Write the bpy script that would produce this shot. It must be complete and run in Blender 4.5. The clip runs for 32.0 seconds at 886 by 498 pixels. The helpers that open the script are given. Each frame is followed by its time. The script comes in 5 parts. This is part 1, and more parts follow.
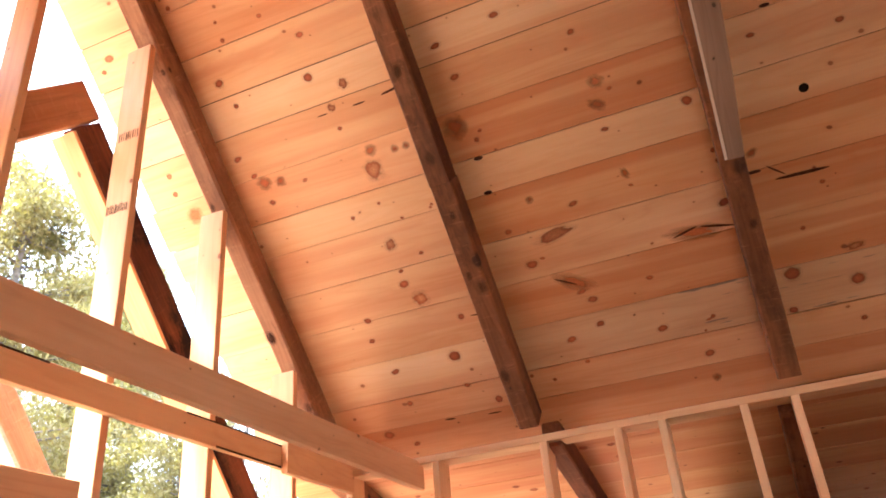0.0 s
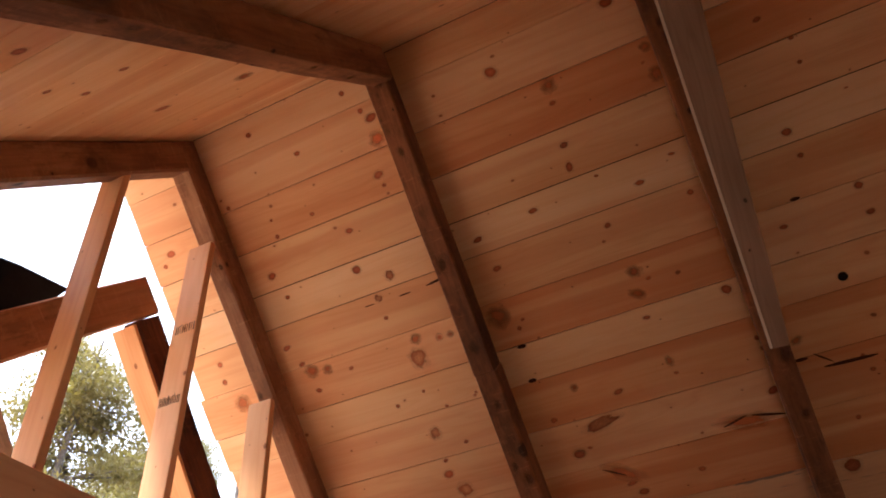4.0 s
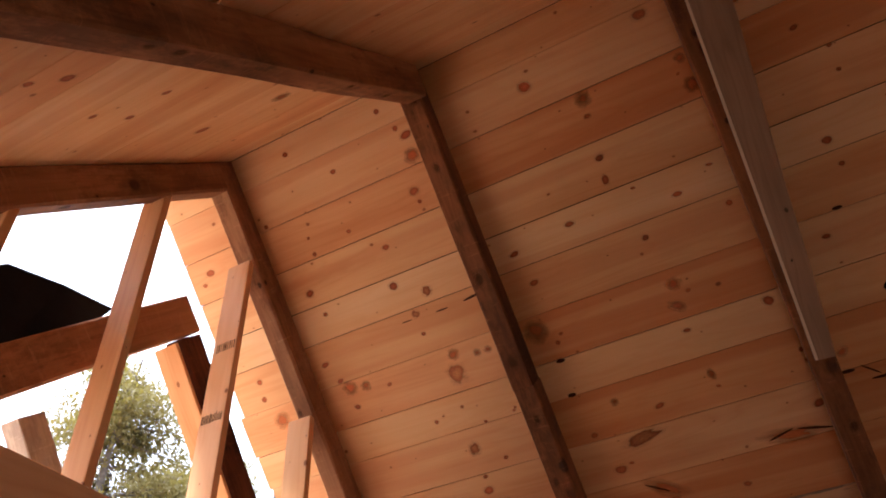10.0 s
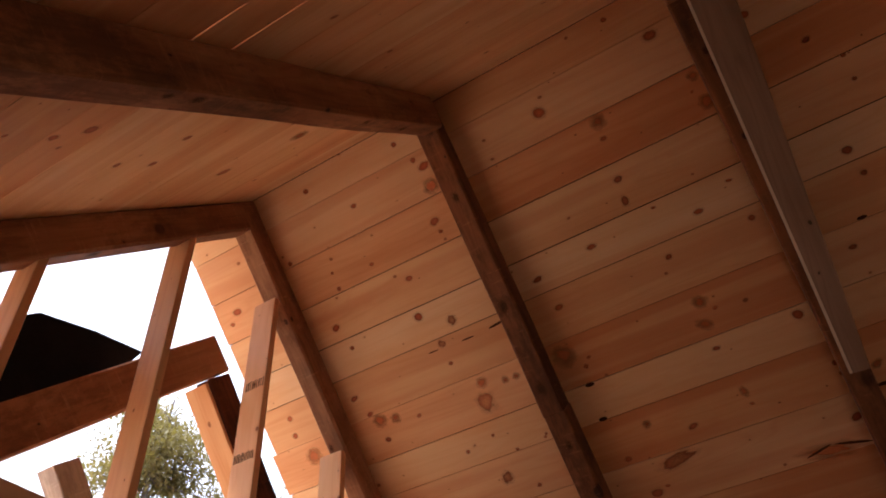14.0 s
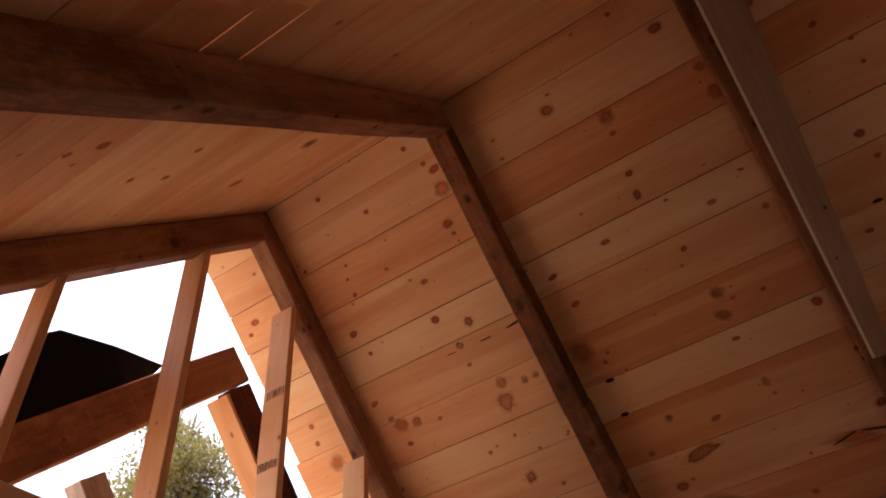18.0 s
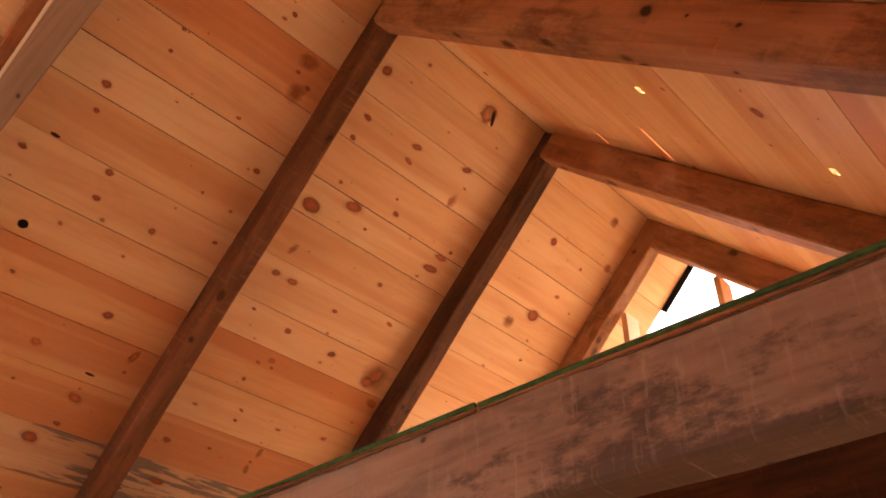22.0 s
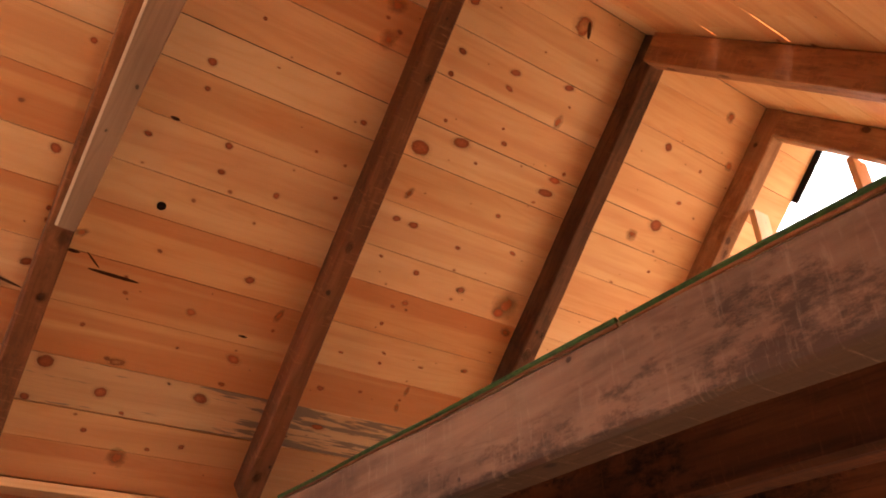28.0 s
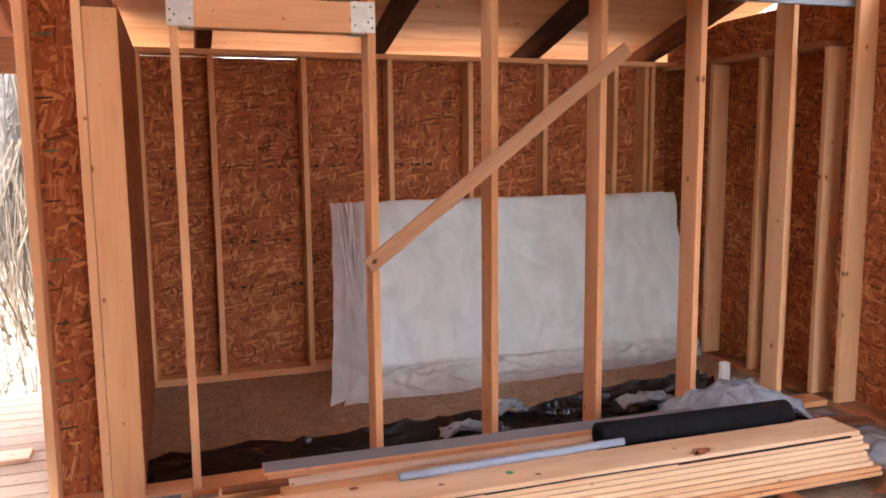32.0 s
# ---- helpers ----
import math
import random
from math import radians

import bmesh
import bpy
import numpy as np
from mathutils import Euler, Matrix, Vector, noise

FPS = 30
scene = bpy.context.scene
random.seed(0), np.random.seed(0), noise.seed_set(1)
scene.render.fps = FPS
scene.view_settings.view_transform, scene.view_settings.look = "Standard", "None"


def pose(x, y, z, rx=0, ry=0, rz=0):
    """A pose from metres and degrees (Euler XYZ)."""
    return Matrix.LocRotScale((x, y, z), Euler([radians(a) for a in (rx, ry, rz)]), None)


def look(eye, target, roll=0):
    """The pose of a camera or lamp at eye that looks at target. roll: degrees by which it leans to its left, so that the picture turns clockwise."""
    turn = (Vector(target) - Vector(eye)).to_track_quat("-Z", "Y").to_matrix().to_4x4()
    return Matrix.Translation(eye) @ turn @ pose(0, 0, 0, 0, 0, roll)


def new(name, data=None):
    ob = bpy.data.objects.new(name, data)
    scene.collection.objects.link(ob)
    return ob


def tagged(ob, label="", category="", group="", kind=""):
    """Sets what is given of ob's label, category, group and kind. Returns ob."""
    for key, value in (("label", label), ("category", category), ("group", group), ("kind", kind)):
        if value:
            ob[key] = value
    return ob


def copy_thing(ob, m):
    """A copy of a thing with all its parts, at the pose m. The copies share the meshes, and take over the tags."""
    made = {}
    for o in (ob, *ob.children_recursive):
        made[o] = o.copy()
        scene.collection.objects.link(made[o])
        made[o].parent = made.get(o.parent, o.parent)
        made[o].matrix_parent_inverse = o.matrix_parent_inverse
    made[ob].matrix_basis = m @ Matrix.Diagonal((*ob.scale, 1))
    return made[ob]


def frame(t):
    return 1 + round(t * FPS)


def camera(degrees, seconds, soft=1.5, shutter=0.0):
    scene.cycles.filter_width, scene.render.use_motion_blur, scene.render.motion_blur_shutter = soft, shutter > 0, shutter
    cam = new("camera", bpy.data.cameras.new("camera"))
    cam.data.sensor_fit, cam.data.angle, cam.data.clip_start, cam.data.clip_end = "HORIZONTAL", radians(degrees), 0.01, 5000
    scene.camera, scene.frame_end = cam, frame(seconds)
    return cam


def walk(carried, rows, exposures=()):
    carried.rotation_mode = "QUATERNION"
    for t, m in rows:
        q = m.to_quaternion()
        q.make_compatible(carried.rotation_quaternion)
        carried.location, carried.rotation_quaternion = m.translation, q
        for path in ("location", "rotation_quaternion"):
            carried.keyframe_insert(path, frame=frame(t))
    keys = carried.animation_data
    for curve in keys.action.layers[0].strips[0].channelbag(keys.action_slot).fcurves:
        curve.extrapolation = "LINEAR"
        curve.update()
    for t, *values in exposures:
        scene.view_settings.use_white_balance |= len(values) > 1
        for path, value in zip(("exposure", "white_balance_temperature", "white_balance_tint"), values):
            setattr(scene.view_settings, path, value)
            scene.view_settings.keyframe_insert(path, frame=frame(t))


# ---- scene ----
cam = camera(59.09, 32.0, soft=1.8)
PATH = (
    (0.0, 0.077, -0.209, 1.797, 118.581, 4.584, 23.488),
    (0.5, 0.08, -0.224, 1.802, 122.664, 2.982, 23.736),
    (1.0, 0.084, -0.242, 1.81, 124.814, 2.188, 23.547),
    (1.5, 0.086, -0.256, 1.819, 126.491, 2.549, 24.009),
    (2.0, 0.089, -0.268, 1.827, 127.495, 3.128, 24.443),
    (2.5, 0.096, -0.28, 1.828, 129.179, 2.949, 25.524),
    (3.0, 0.103, -0.294, 1.829, 130.386, 2.731, 26.082),
    (3.5, 0.106, -0.299, 1.832, 130.541, 3.05, 26.415),
    (4.0, 0.113, -0.309, 1.832, 131.192, 3.253, 26.278),
    (4.5, 0.114, -0.318, 1.832, 131.833, 3.004, 26.564),
    (6.5, 0.093, -0.318, 1.833, 131.405, 1.872, 25.418),
    (7.0, 0.091, -0.318, 1.833, 131.682, 2.133, 25.646),
    (7.5, 0.09, -0.321, 1.83, 132.119, 2.097, 25.857),
    (8.0, 0.087, -0.324, 1.83, 132.025, 1.836, 26.337),
    (8.5, 0.086, -0.326, 1.83, 132.149, 1.335, 26.984),
    (9.0, 0.086, -0.328, 1.829, 132.373, 1.968, 27.776),
    (9.5, 0.087, -0.328, 1.828, 132.345, 2.262, 28.242),
    (10.0, 0.089, -0.327, 1.829, 132.426, 2.443, 28.543),
    (10.5, 0.092, -0.328, 1.829, 133.104, 2.341, 29.012),
    (11.0, 0.098, -0.332, 1.826, 133.618, 2.575, 29.844),
    (11.5, 0.097, -0.331, 1.826, 133.263, 2.643, 30.471),
    (12.0, 0.097, -0.331, 1.827, 132.99, 2.888, 30.912),
    (12.5, 0.101, -0.33, 1.827, 133.203, 3.161, 31.075),
    (13.0, 0.104, -0.331, 1.828, 134.093, 3.178, 31.121),
    (13.5, 0.106, -0.332, 1.829, 134.028, 2.975, 31.606),
    (14.0, 0.106, -0.335, 1.829, 134.552, 3.172, 31.723),
    (14.5, 0.107, -0.336, 1.827, 134.182, 3.23, 32.097),
    (16.5, 0.106, -0.32, 1.827, 134.147, 4.05, 33.397),
    (17.0, 0.105, -0.319, 1.827, 134.283, 4.22, 33.743),
    (17.5, 0.105, -0.322, 1.825, 134.839, 4.079, 34.066),
    (18.0, 0.102, -0.328, 1.815, 135.087, 4.165, 34.174),
    (18.5, 0.093, -0.323, 1.811, 133.637, 3.808, 30.977),
    (19.0, 0.082, -0.304, 1.819, 132.262, 3.025, 22.852),
    (19.5, 0.074, -0.276, 1.837, 131.683, 1.713, 9.031),
    (20.0, 0.072, -0.243, 1.853, 129.855, -0.355, -2.498),
    (20.5, 0.073, -0.216, 1.861, 126.462, -1.366, -12.695),
    (21.0, 0.077, -0.183, 1.877, 125.751, -2.028, -23.061),
    (21.5, 0.072, -0.159, 1.875, 126.832, -1.519, -34.697),
    (22.0, 0.055, -0.169, 1.888, 126.992, -1.392, -45.723),
    (22.5, 0.05, -0.198, 1.888, 127.31, -1.086, -53.695),
    (23.0, 0.047, -0.21, 1.896, 127.234, -0.919, -56.118),
    (23.5, 0.043, -0.213, 1.893, 128.069, -2.017, -56.761),
    (24.0, 0.025, -0.219, 1.892, 128.983, -1.905, -56.491),
    (24.5, 0.012, -0.221, 1.893, 129.501, -2.203, -56.653),
    (26.5, -0.004, -0.212, 1.883, 129.311, -0.411, -51.836),
    (27.0, 0.004, -0.203, 1.878, 128.058, 0.855, -47.786),
    (27.5, 0.015, -0.186, 1.878, 126.283, 1.338, -42.03),
    (28.0, 0.014, -0.163, 1.871, 121.87, 0.687, -34.473),
    (28.5, 0.008, -0.132, 1.859, 115.405, 1.489, -30.705),
    (29.0, 0.003, -0.102, 1.813, 109.883, 1.497, -28.656),
    (29.5, 0.012, -0.071, 1.737, 103.355, 1.181, -26.051),
    (30.0, 0.013, -0.031, 1.686, 98.164, 0.516, -24.152),
    (30.5, 0.016, 0.01, 1.64, 89.555, 0.094, -21.708),
    (31.0, 0.018, 0.039, 1.606, 84.876, 0.475, -19.041),
    (31.5, 0.005, 0.019, 1.596, 82.069, 0.406, -17.827),
    (32.0, -0.0, 0.0, 1.6, 82.525, 0.523, -18.858),
)
EXPOSURES = ((0, 3.45, 5200, 6), (1, 2.85, 5300, 8), (2, 2.4, 5500, 12), (4, 2.0, 5650, 13), (9, 2.0, 5700, 13), (12, 1.95, 5700, 14), (13, 1.7, 5700, 14), (14, 1.5, 5750, 16), (18, 1.48, 5950, 17), (19, 1.5, 6150, 18), (20, 2.58, 6900, 30), (21, 3.2, 7150, 30), (22, 3.65, 7150, 20), (23, 3.9, 7100, 13), (24, 3.9, 7100, 13), (27, 3.62, 7000, 16), (28.5, 3.55, 6900, 16), (29, 3.58, 6800, 16), (30, 3.82, 6400, 14), (31, 4.05, 5800, 9), (31.5, 4.0, 5650, 9), (32, 3.78, 5550, 10))
walk(cam, [(t, pose(*p)) for t, *p in PATH], EXPOSURES)

# ---- world, sun, exposure ----
world = bpy.data.worlds.new("overcast_sky")
scene.world = world
world.use_nodes = True
wn, wl = world.node_tree.nodes, world.node_tree.links
sky = wn.new("ShaderNodeTexSky")
sky.sky_type = "NISHITA"
sky.sun_disc = False
sky.sun_elevation, sky.sun_rotation = radians(64), radians(-133)
sky.dust_density, sky.ozone_density, sky.air_density = 4.0, 0.6, 1.0
grey = wn.new("ShaderNodeMix")
grey.data_type = "RGBA"
grey.inputs[0].default_value = 0.75
grey.inputs[7].default_value = (7.5, 7.6, 7.8, 1)
wl.new(sky.outputs[0], grey.inputs[6])
wl.new(grey.outputs[2], wn["Background"].inputs[0])
wn["Background"].inputs[1].default_value = 0.12
sun_data = bpy.data.lights.new("sun", "SUN")
sun_data.energy, sun_data.angle, sun_data.color = 4.4, radians(12), (1.0, 0.95, 0.88)
sun = new("sun", sun_data)
sun.matrix_world = look((-3.2, -3.0, 9.0), (0, 0, 0))


# ---- materials ----
def material(name):
    m = bpy.data.materials.new(name)
    m.use_nodes = True
    nodes, links = m.node_tree.nodes, m.node_tree.links
    return m, nodes, links, nodes["Principled BSDF"]


def node(nodes, kind, **inputs):
    n = nodes.new("ShaderNode" + kind)
    for key, value in inputs.items():
        n.inputs[key.replace("_", " ")].default_value = value
    return n


def ramp(nodes, stops):
    r = nodes.new("ShaderNodeValToRGB")
    el = r.color_ramp.elements
    while len(el) < len(stops):
        el.new(0.5)
    for e, (p, c) in zip(el, stops):
        e.position, e.color = p, (*c, 1)
    return r


def mix(nodes, links, fac, a, b, blend="MIX"):
    n = nodes.new("ShaderNodeMix")
    n.data_type, n.blend_type = "RGBA", blend
    for sock, v in ((n.inputs[0], fac), (n.inputs[6], a), (n.inputs[7], b)):
        if isinstance(v, (int, float)):
            sock.default_value = v
        elif isinstance(v, tuple):
            sock.default_value = (*v, 1)
        else:
            links.new(v, sock)
    return n.outputs[2]


def math_node(nodes, links, op, a, b=None, c=None):
    n = nodes.new("ShaderNodeMath")
    n.operation = op
    for sock, v in zip(n.inputs, (a, b, c)):
        if v is None:
            continue
        if isinstance(v, (int, float)):
            sock.default_value = v
        else:
            links.new(v, sock)
    return n.outputs[0]


def grain_coords(nodes, links, shift=37.0):
    """Object coordinates, shifted by a random amount for each piece."""
    tc, info = nodes.new("ShaderNodeTexCoord"), nodes.new("ShaderNodeObjectInfo")
    add = nodes.new("ShaderNodeVectorMath")
    add.operation = "MULTIPLY_ADD"
    comb = nodes.new("ShaderNodeCombineXYZ")
    for i, k in enumerate((1.0, 1.7, 0.6)):
        links.new(math_node(nodes, links, "MULTIPLY", info.outputs["Random"], k), comb.inputs[i])
    links.new(comb.outputs[0], add.inputs[0])
    add.inputs[1].default_value = (shift, shift, shift)
    links.new(tc.outputs["Object"], add.inputs[2])
    return add.outputs[0], info.outputs["Random"]


def scaled(nodes, links, vec, scale):
    m = nodes.new("ShaderNodeMapping")
    links.new(vec, m.inputs["Vector"])
    m.inputs["Scale"].default_value = scale
    return m.outputs[0]


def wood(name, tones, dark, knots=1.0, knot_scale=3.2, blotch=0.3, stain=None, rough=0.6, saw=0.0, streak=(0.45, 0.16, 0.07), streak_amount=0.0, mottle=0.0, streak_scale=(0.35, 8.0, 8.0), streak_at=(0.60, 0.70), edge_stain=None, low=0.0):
    """Timber with grain along local x. tones: light, middle and deep colour; dark: knots."""
    m, nodes, links, bsdf = material(name)
    vec, rnd = grain_coords(nodes, links)
    fine = node(nodes, "TexNoise", Scale=1.0, Detail=5.0, Roughness=0.6)
    links.new(scaled(nodes, links, vec, (2.0, 70.0, 70.0)), fine.inputs["Vector"])
    ringn = node(nodes, "TexNoise", Scale=1.0, Detail=2.0, Roughness=0.5, Distortion=0.6)
    links.new(scaled(nodes, links, vec, (0.8, 9.0, 9.0)), ringn.inputs["Vector"])
    rings = math_node(nodes, links, "SINE", math_node(nodes, links, "MULTIPLY", ringn.outputs["Fac"], 46.0))
    rings = math_node(nodes, links, "POWER", math_node(nodes, links, "MULTIPLY_ADD", rings, 0.5, 0.5), 3.0)
    rings = math_node(nodes, links, "MULTIPLY_ADD", rings, 0.17, 0.45)
    broad = node(nodes, "TexNoise", Scale=1.0, Detail=3.0, Roughness=0.55)
    links.new(scaled(nodes, links, vec, (0.9, 5.0, 5.0)), broad.inputs["Vector"])
    f = math_node(nodes, links, "MULTIPLY_ADD", fine.outputs["Fac"], 0.20, math_node(nodes, links, "MULTIPLY_ADD", rings, 0.45, 0.18))
    f = math_node(nodes, links, "MULTIPLY_ADD", math_node(nodes, links, "SUBTRACT", broad.outputs["Fac"], 0.5), 0.9, f)
    f = math_node(nodes, links, "MULTIPLY_ADD", math_node(nodes, links, "SUBTRACT", rnd, 0.5), blotch, f)
    col = ramp(nodes, ((0.25, tones[0]), (0.5, tones[1]), (0.8, tones[2])))
    links.new(f, col.inputs[0])
    out = col.outputs[0]
    # each piece leans a little to pink or to straw
    hue = ramp(nodes, ((0.0, (1.0, 0.93, 0.84)), (0.5, (1.0, 1.0, 1.0)), (1.0, (1.02, 0.88, 0.80))))
    links.new(math_node(nodes, links, "FRACT", math_node(nodes, links, "MULTIPLY", rnd, 7.31)), hue.inputs[0])
    out = mix(nodes, links, 0.9, out, hue.outputs[0], "MULTIPLY")
    if streak_amount:
        sn = node(nodes, "TexNoise", Scale=1.0, Detail=2.0, Roughness=0.4)
        links.new(scaled(nodes, links, vec, streak_scale), sn.inputs["Vector"])
        sr = ramp(nodes, ((streak_at[0], (0, 0, 0)), (streak_at[1], (1, 1, 1))))
        links.new(sn.outputs["Fac"], sr.inputs[0])
        out = mix(nodes, links, math_node(nodes, links, "MULTIPLY", sr.outputs[0], streak_amount), out, streak)
    if knots:
        sx = nodes.new("ShaderNodeSeparateXYZ")
        links.new(vec, sx.inputs[0])
        flat = nodes.new("ShaderNodeCombineXYZ")
        warp = node(nodes, "TexNoise", Scale=9.0, Detail=2.0)
        links.new(vec, warp.inputs["Vector"])
        wob = math_node(nodes, links, "MULTIPLY", warp.outputs["Fac"], 0.03)
        links.new(math_node(nodes, links, "MULTIPLY_ADD", sx.outputs[0], 0.75, wob), flat.inputs[0])
        links.new(math_node(nodes, links, "ADD", math_node(nodes, links, "ADD", sx.outputs[1], sx.outputs[2]), wob), flat.inputs[1])
        vor = node(nodes, "TexVoronoi", Scale=knot_scale, Randomness=1.0)
        vor.voronoi_dimensions = "2D"
        links.new(flat.outputs[0], vor.inputs["Vector"])
        # most cells carry a pin knot, a few a bigger one
        sep = nodes.new("ShaderNodeSeparateColor")
        links.new(vor.outputs["Color"], sep.inputs[0])
        size = math_node(nodes, links, "MULTIPLY_ADD", math_node(nodes, links, "POWER", sep.outputs[0], 4.0), 0.05 * knots, 0.008)
        d = math_node(nodes, links, "DIVIDE", vor.outputs["Distance"], size)
        kr = ramp(nodes, ((0.0, (1, 1, 1)), (0.55, (1, 1, 1)), (0.8, (0.25, 0.25, 0.25)), (1.0, (0, 0, 0))))
        links.new(math_node(nodes, links, "MULTIPLY", d, 0.5), kr.inputs[0])
        halo = ramp(nodes, ((0.0, (1, 1, 1)), (1.0, (0, 0, 0))))
        links.new(math_node(nodes, links, "MULTIPLY", d, 0.22), halo.inputs[0])
        out = mix(nodes, links, math_node(nodes, links, "MULTIPLY", halo.outputs[0], 0.45), out, tones[2])
        out = mix(nodes, links, math_node(nodes, links, "MULTIPLY", kr.outputs[0], 0.9), out, dark)
    if edge_stain:
        # grey-blue sapstain creeping in from both edges of the board, broken into fingers
        raw = nodes.new("ShaderNodeTexCoord")
        rs = nodes.new("ShaderNodeSeparateXYZ")
        links.new(raw.outputs["Object"], rs.inputs[0])
        e1 = node(nodes, "TexNoise", Scale=1.0, Detail=4.0, Roughness=0.6)
        links.new(scaled(nodes, links, raw.outputs["Object"], (2.2, 22.0, 1.0)), e1.inputs["Vector"])
        e2 = node(nodes, "TexNoise", Scale=1.0, Detail=3.0, Roughness=0.6)
        links.new(scaled(nodes, links, raw.outputs["Object"], (6.0, 110.0, 1.0)), e2.inputs["Vector"])
        away = math_node(nodes, links, "POWER", math_node(nodes, links, "MULTIPLY", math_node(nodes, links, "ABSOLUTE", rs.outputs[1]), 7.7), 3.0)
        far = nodes.new("ShaderNodeMapRange")
        links.new(rs.outputs[0], far.inputs[0])
        far.inputs[1].default_value, far.inputs[2].default_value, far.inputs[4].default_value = 1.9, 2.5, 0.13
        near = nodes.new("ShaderNodeMapRange")
        links.new(rs.outputs[0], near.inputs[0])
        near.inputs[1].default_value, near.inputs[2].default_value, near.inputs[3].default_value, near.inputs[4].default_value = 0.5, 0.9, -0.4, 0.0
        amt = math_node(nodes, links, "MULTIPLY_ADD", away, 0.16, e1.outputs["Fac"])
        amt = math_node(nodes, links, "MULTIPLY_ADD", math_node(nodes, links, "SUBTRACT", e2.outputs["Fac"], 0.5), 0.22, amt)
        amt = math_node(nodes, links, "ADD", math_node(nodes, links, "ADD", amt, far.outputs[0]), near.outputs[0])
        er = ramp(nodes, ((0.645, (0, 0, 0)), (0.69, (1, 1, 1))))
        links.new(amt, er.inputs[0])
        out = mix(nodes, links, math_node(nodes, links, "MULTIPLY", er.outputs[0], 0.8), out, edge_stain)
    if stain:
        sn = node(nodes, "TexNoise", Scale=1.0, Detail=6.0, Roughness=0.65)
        links.new(scaled(nodes, links, vec, (1.6, 5.0, 5.0)), sn.inputs["Vector"])
        sr = ramp(nodes, ((0.48, (0, 0, 0)), (0.75, (1, 1, 1))))
        links.new(sn.outputs["Fac"], sr.inputs[0])
        out = mix(nodes, links, math_node(nodes, links, "MULTIPLY", sr.outputs[0], 0.8), out, stain)
    if mottle:
        # dark streaks along the grain, patchy black mildew, pale saw scuffs across
        ln = node(nodes, "TexNoise", Scale=1.0, Detail=6.0, Roughness=0.65)
        links.new(scaled(nodes, links, vec, (1.1, 24.0, 24.0)), ln.inputs["Vector"])
        lr = ramp(nodes, ((0.50, (0, 0, 0)), (0.72, (1, 1, 1))))
        links.new(ln.outputs["Fac"], lr.inputs[0])
        out = mix(nodes, links, math_node(nodes, links, "MULTIPLY", lr.outputs[0], 0.75 * mottle), out, tuple(0.5 * (p + q) for p, q in zip(tones[2], stain or dark)))
        mn = node(nodes, "TexNoise", Scale=11.0, Detail=12.0, Roughness=0.74)
        links.new(scaled(nodes, links, vec, (0.7, 1.6, 1.6)), mn.inputs["Vector"])
        area = node(nodes, "TexNoise", Scale=1.6, Detail=2.0)
        links.new(vec, area.inputs["Vector"])
        mr = ramp(nodes, ((0.50, (0, 0, 0)), (0.64, (1, 1, 1))))
        ls = nodes.new("ShaderNodeSeparateXYZ")
        lc = nodes.new("ShaderNodeTexCoord")
        links.new(lc.outputs["Object"], ls.inputs[0])
        dark_mask = math_node(nodes, links, "MULTIPLY_ADD", ls.outputs[2], -low, mn.outputs["Fac"])
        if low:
            # darker along the bottom of the timber
            low_edge = nodes.new("ShaderNodeMapRange")
            links.new(ls.outputs[2], low_edge.inputs[0])
            low_edge.inputs[1].default_value, low_edge.inputs[2].default_value, low_edge.inputs[3].default_value, low_edge.inputs[4].default_value = -0.126, -0.100, 0.16, 0.0
            dark_mask = math_node(nodes, links, "ADD", dark_mask, low_edge.outputs[0])
        links.new(math_node(nodes, links, "MULTIPLY_ADD", math_node(nodes, links, "SUBTRACT", area.outputs["Fac"], 0.52), 0.8, dark_mask), mr.inputs[0])
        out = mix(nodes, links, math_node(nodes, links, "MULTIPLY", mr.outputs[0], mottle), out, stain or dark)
        sc = node(nodes, "TexNoise", Scale=1.0, Detail=7.0, Roughness=0.72)
        links.new(scaled(nodes, links, vec, (55.0, 7.0, 7.0)), sc.inputs["Vector"])
        sr2 = ramp(nodes, ((0.56, (0, 0, 0)), (0.72, (1, 1, 1))))
        links.new(sc.outputs["Fac"], sr2.inputs[0])
        out = mix(nodes, links, math_node(nodes, links, "MULTIPLY", sr2.outputs[0], 0.3), out, tuple(min(1, 1.4 * c) for c in tones[0]))
    links.new(out, bsdf.inputs["Base Color"])
    bsdf.inputs["Roughness"].default_value = rough
    bsdf.inputs["Specular IOR Level"].default_value = 0.18
    bump = nodes.new("ShaderNodeBump")
    bump.inputs["Strength"].default_value, bump.inputs["Distance"].default_value = 0.25 + saw, 0.002 + 0.004 * saw
    hgt = f
    if saw:
        w = nodes.new("ShaderNodeTexWave")
        w.inputs["Scale"].default_value, w.inputs["Distortion"].default_value = 22.0, 3.0
        links.new(scaled(nodes, links, vec, (1.0, 0.2, 0.2)), w.inputs["Vector"])
        hgt = math_node(nodes, links, "MULTIPLY_ADD", w.outputs["Fac"], 0.3 * saw, f)
    links.new(hgt, bump.inputs["Height"])
    links.new(bump.outputs[0], bsdf.inputs["Normal"])
    return m


